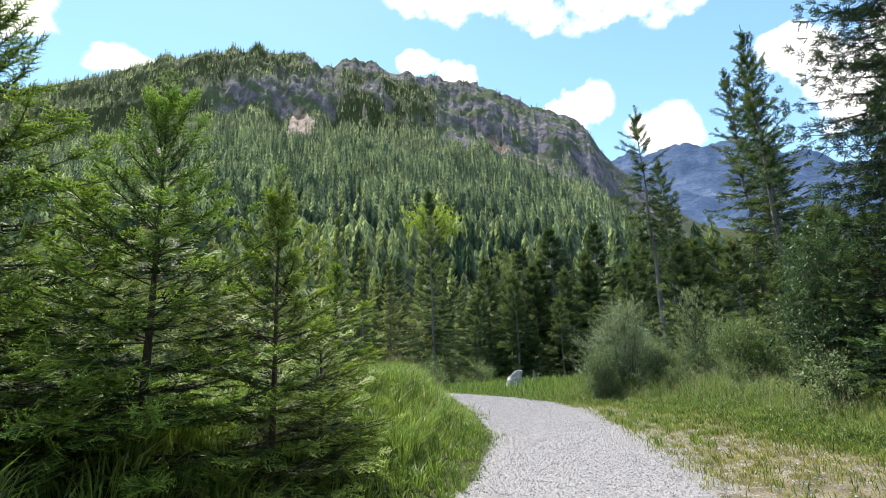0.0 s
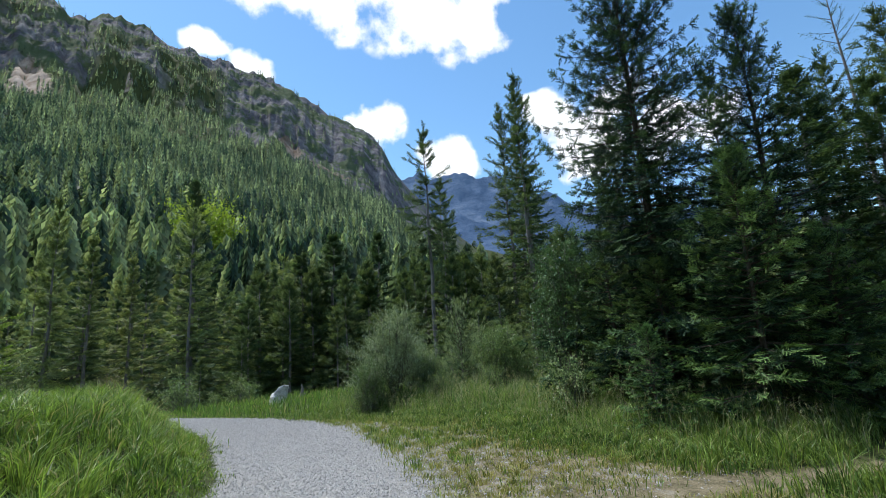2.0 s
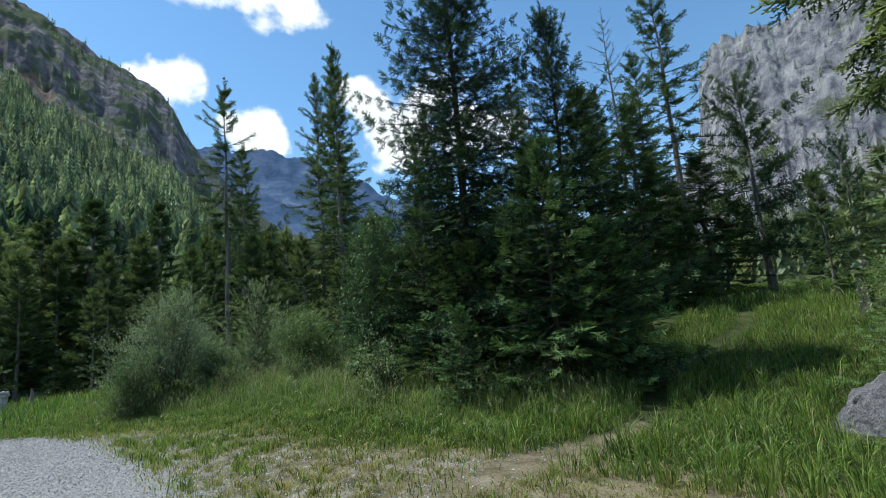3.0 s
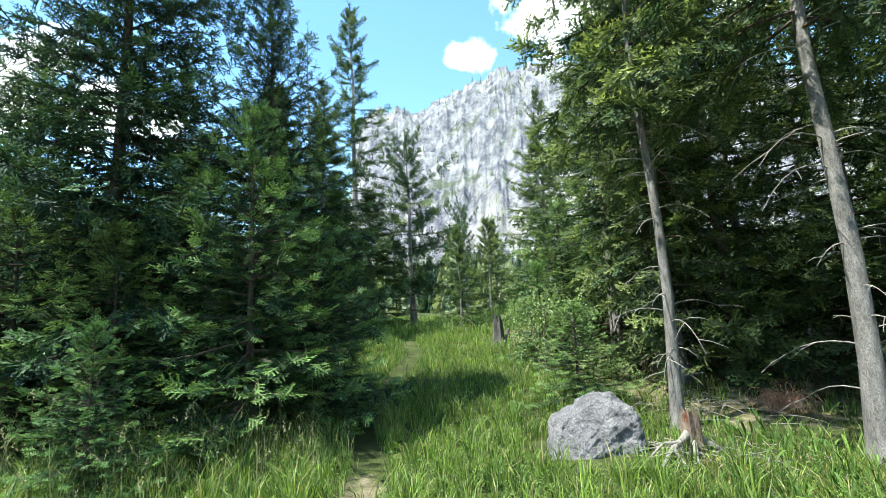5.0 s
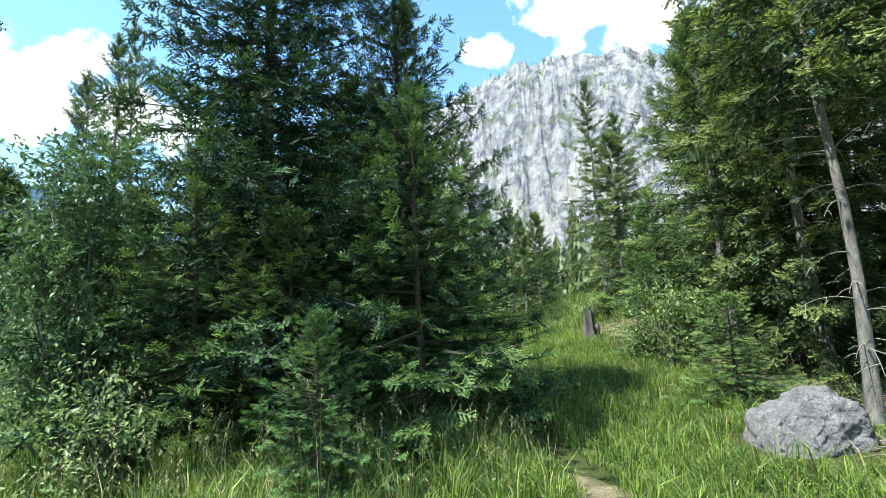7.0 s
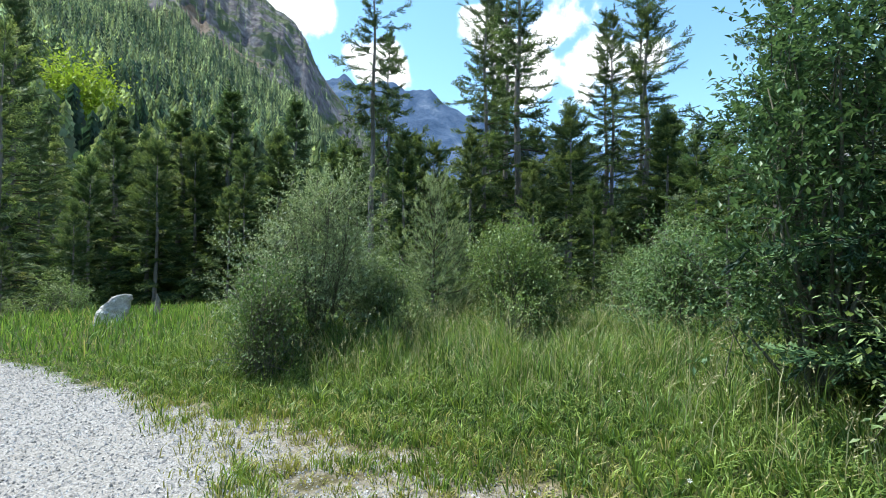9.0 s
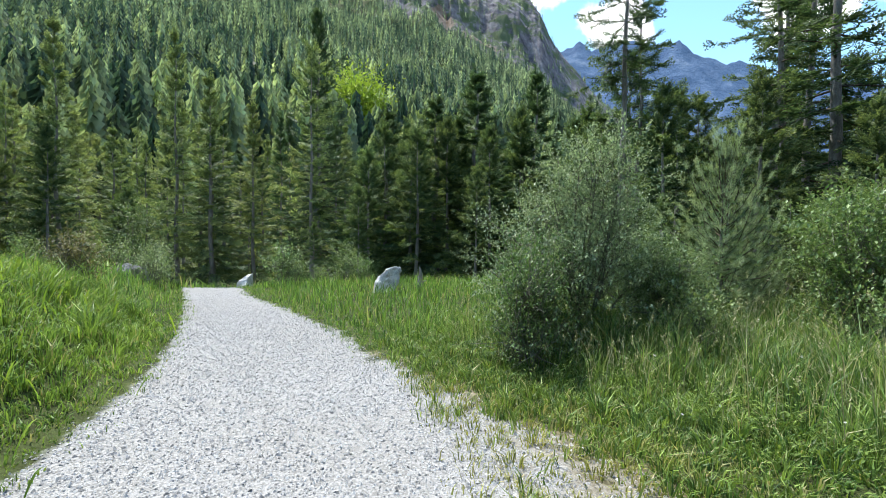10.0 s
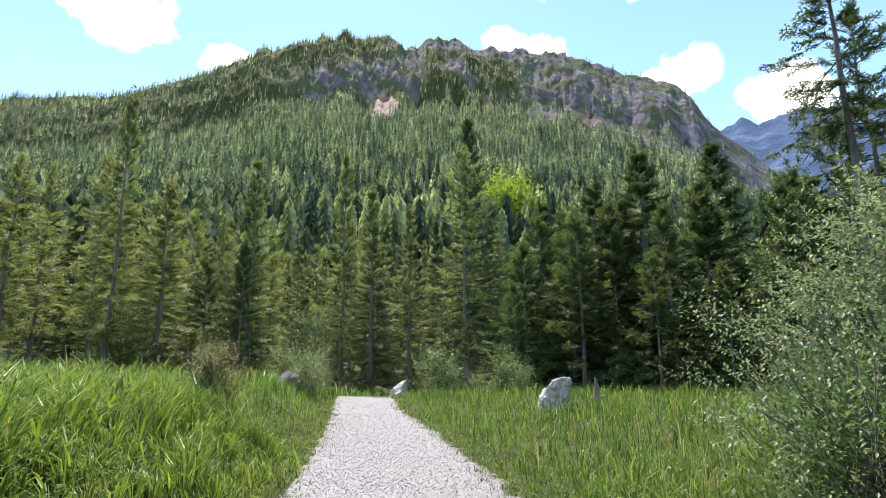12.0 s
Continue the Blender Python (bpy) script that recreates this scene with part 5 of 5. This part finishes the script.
# ---- grass ----
def blades(name, label, mat, x, y, h, seed, width=0.006, bend=0.45, tone=0.45, cell=0.24):
    """Grass: bent tapering blades, each three triangles."""
    rng = np.random.default_rng(seed)
    n = len(x)
    # blades gather in tussocks that lean outwards and differ in height and colour
    i, j = np.floor(x / cell + 0.35 * np.sin(y * 2.3)).astype(int), np.floor(y / cell + 0.35 * np.sin(x * 1.9)).astype(int)
    code = (i * 7919 + j * 104729 + seed * 31) % 4096
    lot = rng.uniform(0, 1, (4096, 4))[code]
    cx, cy = (i + 0.2 + 0.6 * lot[:, 0]) * cell - 0.35 * cell * np.sin(y * 2.3), (j + 0.2 + 0.6 * lot[:, 1]) * cell - 0.35 * cell * np.sin(x * 1.9)
    pull = 0.45 * rng.uniform(0, 1, n)
    dx, dy = x - cx, y - cy
    a = np.arctan2(dy, dx) + rng.normal(0, 0.8, n)
    x, y = x - dx * pull, y - dy * pull
    h = h * (0.5 + 0.85 * lot[:, 2]) * np.clip(1.2 - 0.9 * np.hypot(dx, dy) / cell, 0.5, 1.2)
    tone = tone + 0.45 * (lot[:, 3] - 0.5)
    z = floor_z(x, y) - 0.015
    face = rng.uniform(0, 6.28, n)
    b_ = bend * rng.uniform(0.3, 1.5, n) * h
    p = np.stack([x, y, z], -1)
    out = np.stack([np.cos(a) * b_, np.sin(a) * b_, np.zeros(n)], -1)
    side = np.stack([np.cos(face), np.sin(face), np.zeros(n)], -1) * (width * rng.uniform(0.6, 1.5, n))[:, None]
    upv = np.stack([np.zeros(n), np.zeros(n), h], -1)
    mid_, tip = p + out * 0.28 + upv * 0.58, p + out + upv * (1 - 0.25 * bend)
    v = np.stack([p - side, p + side, mid_ - side * 0.8, mid_ + side * 0.8, tip], 1).reshape(-1, 3)
    k = np.arange(n)[:, None, None] * 5
    f = (np.array([[0, 1, 3], [0, 3, 2], [2, 3, 4]])[None] + k).reshape(-1, 3)
    g = Geo()
    g.add(v, f, np.repeat(np.clip(tone + rng.normal(0, 0.3, n), 0, 1), 5))
    return tagged(new(name, g.mesh(name, mat)), label, "grass", kind="stuff"), tip


def sow(n, x0, x1, y0, y1, keep, seed):
    """Random spots in a stretch of the plan, thinned by keep()."""
    rng = np.random.default_rng(seed)
    x, y = rng.uniform(x0, x1, n), rng.uniform(y0, y1, n)
    ok = rng.uniform(0, 1, n) < keep(x, y)
    return x[ok], y[ok]


def tufted(x, y, seed, cell=0.28):
    """Lumpy growth: 0 to 1."""
    return 0.5 + 0.5 * np.sin(x * 5.1 / cell * 0.28 + 1.7 * np.sin(y * 3.3 + seed)) * np.sin(y * 4.7 / cell * 0.28 + 1.9 * np.sin(x * 2.9 - seed))


def bare_track(x, y):
    return smooth_step(0.62, 0.2, gravel_at(x, y) + 0.25 * (tufted(x, y, 4) - 0.5))


def meadow_right(x, y):
    v = np.interp(y, VERGE_Y, VERGE_X, left=20, right=2.2)
    r = np.interp(y, EDGE_Y, EDGE_R)
    return smooth_step(-0.15, 0.45, x - np.maximum(np.where(y > 15, r, v), r)) * (y > 3.4) * smooth_step(0.12, 0.4, trail_d(x, y) + 10 * (x < 5.5)) * np.interp(x, [3, 7, 11, 14], [1, 1, 0.6, 0.35])


x, y = sow(260000, 2.6, 12, 4.0, 17, lambda x, y: meadow_right(x, y) * (0.3 + 0.7 * tufted(x, y, 1)), 21)
edge_gap = x - np.where(y > 15, np.interp(y, EDGE_Y, EDGE_R) + 0.2, np.interp(y, VERGE_Y, VERGE_X, left=20))
h = 0.08 + 0.24 * smooth_step(0.3, 2.0, edge_gap) + 0.3 * tufted(x / 2, y / 2, 2) * smooth_step(0.6, 2.6, edge_gap)
blades("verge_grass", "tall green verge grass between the track and the bushes", grass_blue, x, y, h * np.random.default_rng(1).uniform(0.55, 1.25, len(x)), 31, 0.0042, 0.5, 0.25 + 0.4 * tufted(x / 2.7, y / 2.7, 5))
x, y = sow(170000, 3.2, 9, 5.5, 16, lambda x, y: smooth_step(-0.7, 0.5, x - np.interp(y, VERGE_Y, VERGE_X, right=2.2)) * (x > np.interp(y, EDGE_Y, EDGE_R)) * np.interp(x, [3, 6, 9], [1, 0.9, 0.3]), 55)
blades("meadow_undergrowth", "dense short green undergrowth of the verge meadow", grass_mat, x, y, np.random.default_rng(56).uniform(0.05, 0.2, len(x)), 57, 0.0055, 0.7, 0.25 + 0.35 * tufted(x / 2.2, y / 2.2, 14), 0.17)
x, y = sow(42000, -4, 14, 15.5, 32, lambda x, y: bare_track(x, y) * np.where(x > np.interp(y, EDGE_Y, EDGE_R), 1, 0.9), 22)
near_edge_ = smooth_step(0.0, 1.4, np.maximum(x - np.interp(y, EDGE_Y, EDGE_R), np.interp(y, EDGE_Y, EDGE_L) - x))
blades("far_meadow_grass", "sunlit meadow grass along the bend of the track", grass_mat, x, y, (0.35 + 0.65 * near_edge_) * np.random.default_rng(2).uniform(0.2, 0.5, len(x)), 32, 0.008, 0.45, 0.35 + 0.4 * tufted(x / 3, y / 3, 2))
x, y = sow(200000, -4.5, 1.3, 1.5, 17, lambda x, y: smooth_step(-0.02, 0.4, np.interp(y, EDGE_Y, EDGE_L) - x) * (0.45 + 0.55 * tufted(x, y, 3)), 23)
blades("bank_grass", "bright yellow-green grass on the bank beside the track", grass_mat, x, y, (0.09 + (0.14 + 0.22 * tufted(x, y, 7)) * smooth_step(0, 1.0, np.interp(y, EDGE_Y, EDGE_L) - x)) * np.random.default_rng(3).uniform(0.5, 1.25, len(x)), 33, 0.0055, 0.6, 0.5 + 0.4 * tufted(x / 2.4, y / 2.4, 1))
x, y = sow(16000, -26, -3, 12, 34, lambda x, y: 0.9 + 0 * x, 24)
blades("far_meadow_grass", "tall meadow grass below the forest", grass_mat, x, y, np.random.default_rng(4).uniform(0.25, 0.6, len(x)), 34, 0.02, 0.45, 0.5)


def slope(x, y):
    boulder_gap = smooth_step(0.55, 0.85, np.hypot((x - 8.2) / 1.1, y - 1.72))
    return boulder_gap * (0.1 + 0.9 * smooth_step(0.25, 0.8, np.hypot(x - 7.85, (y - 0.6) * 0.9))) * smooth_step(0.3, 0.8, np.hypot(x - 9.32, y + 1.4)) * smooth_step(0.1, 0.38, trail_d(x, y)) * (0.14 + 0.86 * smooth_step(-0.5, 1.1, y + 0.2 * (9 - x))) * smooth_step(-5, -1.2, y + 0.25 * (9 - x)) * np.interp(x, [5.5, 6.5, 12, 24], [0.5, 1, 0.6, 0.4]) * smooth_step(0.15, 0.75, np.hypot(x - 9.4, y - 7.2) - 1.2)


x, y = sow(170000, 5.5, 24, -3.5, 5.6, slope, 25)
blades("slope_grass", "fresh green grass on the slope beside the trail", grass_mat, x, y, (0.16 + 0.22 * tufted(x, y, 5)) * np.random.default_rng(5).uniform(0.5, 1.3, len(x)), 35, 0.005, 0.5, 0.3 + 0.4 * tufted(x / 3, y / 3, 4))
x, y = sow(26000, 18, 42, -4, 9, lambda x, y: 0.5 + 0.5 * tufted(x / 3, y / 3, 3), 45)
blades("slope_grass", "tall pale grass at the top of the slope", grass_mat, x, y, np.random.default_rng(46).uniform(0.25, 0.6, len(x)), 47, 0.012, 0.5, 0.4, 0.5)
x, y = sow(170000, 1.4, 7.6, -1.5, 13.8, lambda x, y: smooth_step(0.0, 0.5, x - np.interp(y, EDGE_Y, EDGE_R)) * (0.7 + 0.3 * smooth_step(0.35, 0.75, tufted(x, y, 6))) * smooth_step(0.1, 0.5, trail_d(x, y) + 9 * (y > 5)) * smooth_step(0.5, 0, x - np.interp(y, VERGE_Y, VERGE_X, left=9)), 26)
blades("trodden_grass", "short dry trodden grass at the edge of the track", grass_dry, x, y, np.random.default_rng(6).uniform(0.03, 0.12, len(x)), 36, 0.004, 0.7, 0.45)
x, y = sow(150000, 2.4, 7.4, 3.6, 15.5, lambda x, y: smooth_step(0.05, 0.6, x - np.interp(y, EDGE_Y, EDGE_R)) * smooth_step(0.4, -0.4, x - np.interp(y, VERGE_Y, VERGE_X)) * smooth_step(0.4, 0.75, tufted(x, y, 8)) * (0.12 + 0.88 * smooth_step(6.2, 8.2, y)), 27)
blades("grass_tufts", "loose grass tufts growing through the gravel edge", grass_mat, x, y, np.random.default_rng(7).uniform(0.05, 0.2, len(x)), 37, 0.0045, 0.6, 0.5, 0.2)
x, y = sow(4500, 4.2, 12, 4.4, 16, lambda x, y: meadow_right(x, y) * smooth_step(0.4, 1.4, x - np.interp(y, VERGE_Y, VERGE_X, right=2.2)), 28)
_, tip = blades("seeding_grass", "pale flowering grass stalks in the verge", seed_mat, x, y, np.random.default_rng(8).uniform(0.45, 0.85, len(x)), 38, 0.0028, 0.3, 0.5)
heads = Geo()
rng = np.random.default_rng(9)
scatter(heads, *brush(7, 0.35, 0.1, 12), basis(unit(rng.normal(0, 0.35, (len(tip), 3)) + (0, 0, 0.9))), tip - (0, 0, 0.05), rng.uniform(0.07, 0.12, len(tip)), 0.5)
tagged(new("grass_seed_heads", heads.mesh("grass_seed_heads", seed_mat)), "pale feathery grass seed heads over the verge", "grass", kind="stuff")
fl = Geo()
x, y = sow(900, 2.6, 12, 5, 24, lambda x, y: 0.35 * bare_track(x, y) * (x > np.interp(y, EDGE_Y, EDGE_R) + 0.8), 29)
a = np.arange(6) * 1.047
ray_v = np.concatenate([[(0, 0, 0.1)]] + [[(0.2, math.cos(t) * 0.9, math.sin(t) * 0.9), (0.2, math.cos(t + 0.5), math.sin(t + 0.5))] for t in a])
ray_f = np.array([(0, 1 + 2 * i, 2 + 2 * i) for i in range(6)])
scatter(fl, ray_v, ray_f, basis(unit(rng.normal(0, 0.4, (len(x), 3)) + (0, 0, 1)), (1, 0, 0)), np.stack([x, y, floor_z(x, y) + rng.uniform(0.2, 0.45, len(x))], -1), rng.uniform(0.008, 0.016, len(x)), 0.5)
tagged(new("meadow_flowers", fl.mesh("meadow_flowers", petal_mat)), "tiny white meadow flowers among the grass", "flowers", kind="stuff")



def herbs(name, label, n, x0, x1, y0, y1, keep, tall, leaf, mat, seed):
    """Low broad-leaved plants among the grass: leaves set round short stalks, in patches."""
    rng = np.random.default_rng(seed)
    x, y = sow(n, x0, x1, y0, y1, keep, seed)
    per = 12
    k = np.repeat(np.arange(len(x)), per)
    u = np.tile((np.arange(per) + 0.5) / per, len(x))
    h = tall * rng.uniform(0.5, 1.2, len(x))[k]
    a = np.tile(np.arange(per) * 2.4, len(x)) + rng.uniform(0, 6.28, len(x))[k]
    p = np.stack([x[k] + rng.normal(0, 0.03, len(k)), y[k] + rng.normal(0, 0.03, len(k)), floor_z(x[k], y[k]) + 0.02 + h * u], -1)
    d = np.stack([np.cos(a), np.sin(a), rng.uniform(-0.1, 0.7, len(k))], -1)
    g = Geo()
    scatter(g, *LEAF, basis(unit(d)), p, leaf * (1.2 - 0.6 * u) * rng.uniform(0.7, 1.3, len(k)), np.clip(0.25 + 0.5 * u + rng.normal(0, 0.2, len(k)), 0, 1))
    return tagged(new(name, g.mesh(name, mat)), label, "plants", kind="stuff")


herbs("meadow_herbs", "mixed low broad-leaved herbs between the verge grass", 9000, 3.5, 11, 4.4, 16, lambda x, y: meadow_right(x, y) * (0.12 + 0.5 * smooth_step(0.2, 1.0, tufted(x / 2, y / 2, 11))) * smooth_step(-0.1, 1.0, x - np.interp(y, VERGE_Y, VERGE_X, right=2.2)), 0.26, 0.042, leaf_herb, 51)
herbs("meadow_herbs", "mixed low broad-leaved herbs on the grassy slope", 7000, 6, 20, -1, 5.6, lambda x, y: slope(x, y) * (0.15 + 0.5 * smooth_step(0.2, 1.0, tufted(x / 2, y / 2, 12))), 0.2, 0.042, leaf_herb, 52)
herbs("bank_herbs", "leafy herbs in the grass of the bank", 7000, -4.5, 1.0, 4, 22, lambda x, y: smooth_step(0.3, 0.9, np.interp(y, EDGE_Y, EDGE_L) - x) * (0.2 + 0.6 * smooth_step(0.2, 1.0, tufted(x / 2, y / 2, 13))), 0.26, 0.045, leaf_herb, 53)


def turf_edge(x, y):
    l, r = np.interp(y, EDGE_Y, EDGE_L), np.interp(y, EDGE_Y, EDGE_R)
    gap = np.maximum(l - x, x - r)
    return smooth_step(-0.22, 0.1, gap + 0.2 * (tufted(x, y, 9, 0.12) - 0.5)) * smooth_step(1.5, 0.7, gap)


x, y = sow(190000, -4.5, 4.8, 3.5, 24, lambda x, y: turf_edge(x, y) * np.where(x > 1.8, smooth_step(13.5, 15.5, y), 1.0), 30)
blades("edge_turf", "short turf creeping over the gravel edge of the track", grass_mat, x, y, np.random.default_rng(10).uniform(0.025, 0.09, len(x)), 39, 0.0045, 0.6, 0.3 + 0.4 * tufted(x / 2, y / 2, 6))

# ---- loose gravel ----
oct_v = np.array([(1, 0, 0), (-1, 0, 0), (0, 1, 0), (0, -1, 0), (0, 0, 0.75), (0, 0, -0.75)], float)
oct_v = oct_v[:5] * (1, 1, 1.2) - (0, 0, 0.25)
oct_f = np.array([(0, 2, 4), (2, 1, 4), (1, 3, 4), (3, 0, 4)])
x, y = sow(420000, -3.5, 6.2, 2.5, 27, lambda x, y: smooth_step(0.2, 0.7, gravel_at(x, y) + 0.3 * (tufted(x, y, 2, 0.1) - 0.5)) * np.interp(y, [2.5, 15, 20, 27], [1, 1, 0.5, 0.1]), 41)
rng = np.random.default_rng(15)
g = Geo()
m = basis(unit(rng.normal(0, 1, (len(x), 3)) * (1, 1, 0.3))) * rng.uniform(0.55, 1.2, (len(x), 1, 3))
size = 0.005 + 0.012 * rng.uniform(0, 1, len(x)) ** 2.2
scatter(g, oct_v, oct_f, m, np.stack([x, y, floor_z(x, y) + size * 0.3], -1), size, 0.5)
tagged(new("gravel_stones", g.mesh("gravel_stones", stone_gravel)), "loose pale limestone chippings on the track", "gravel", kind="stuff")
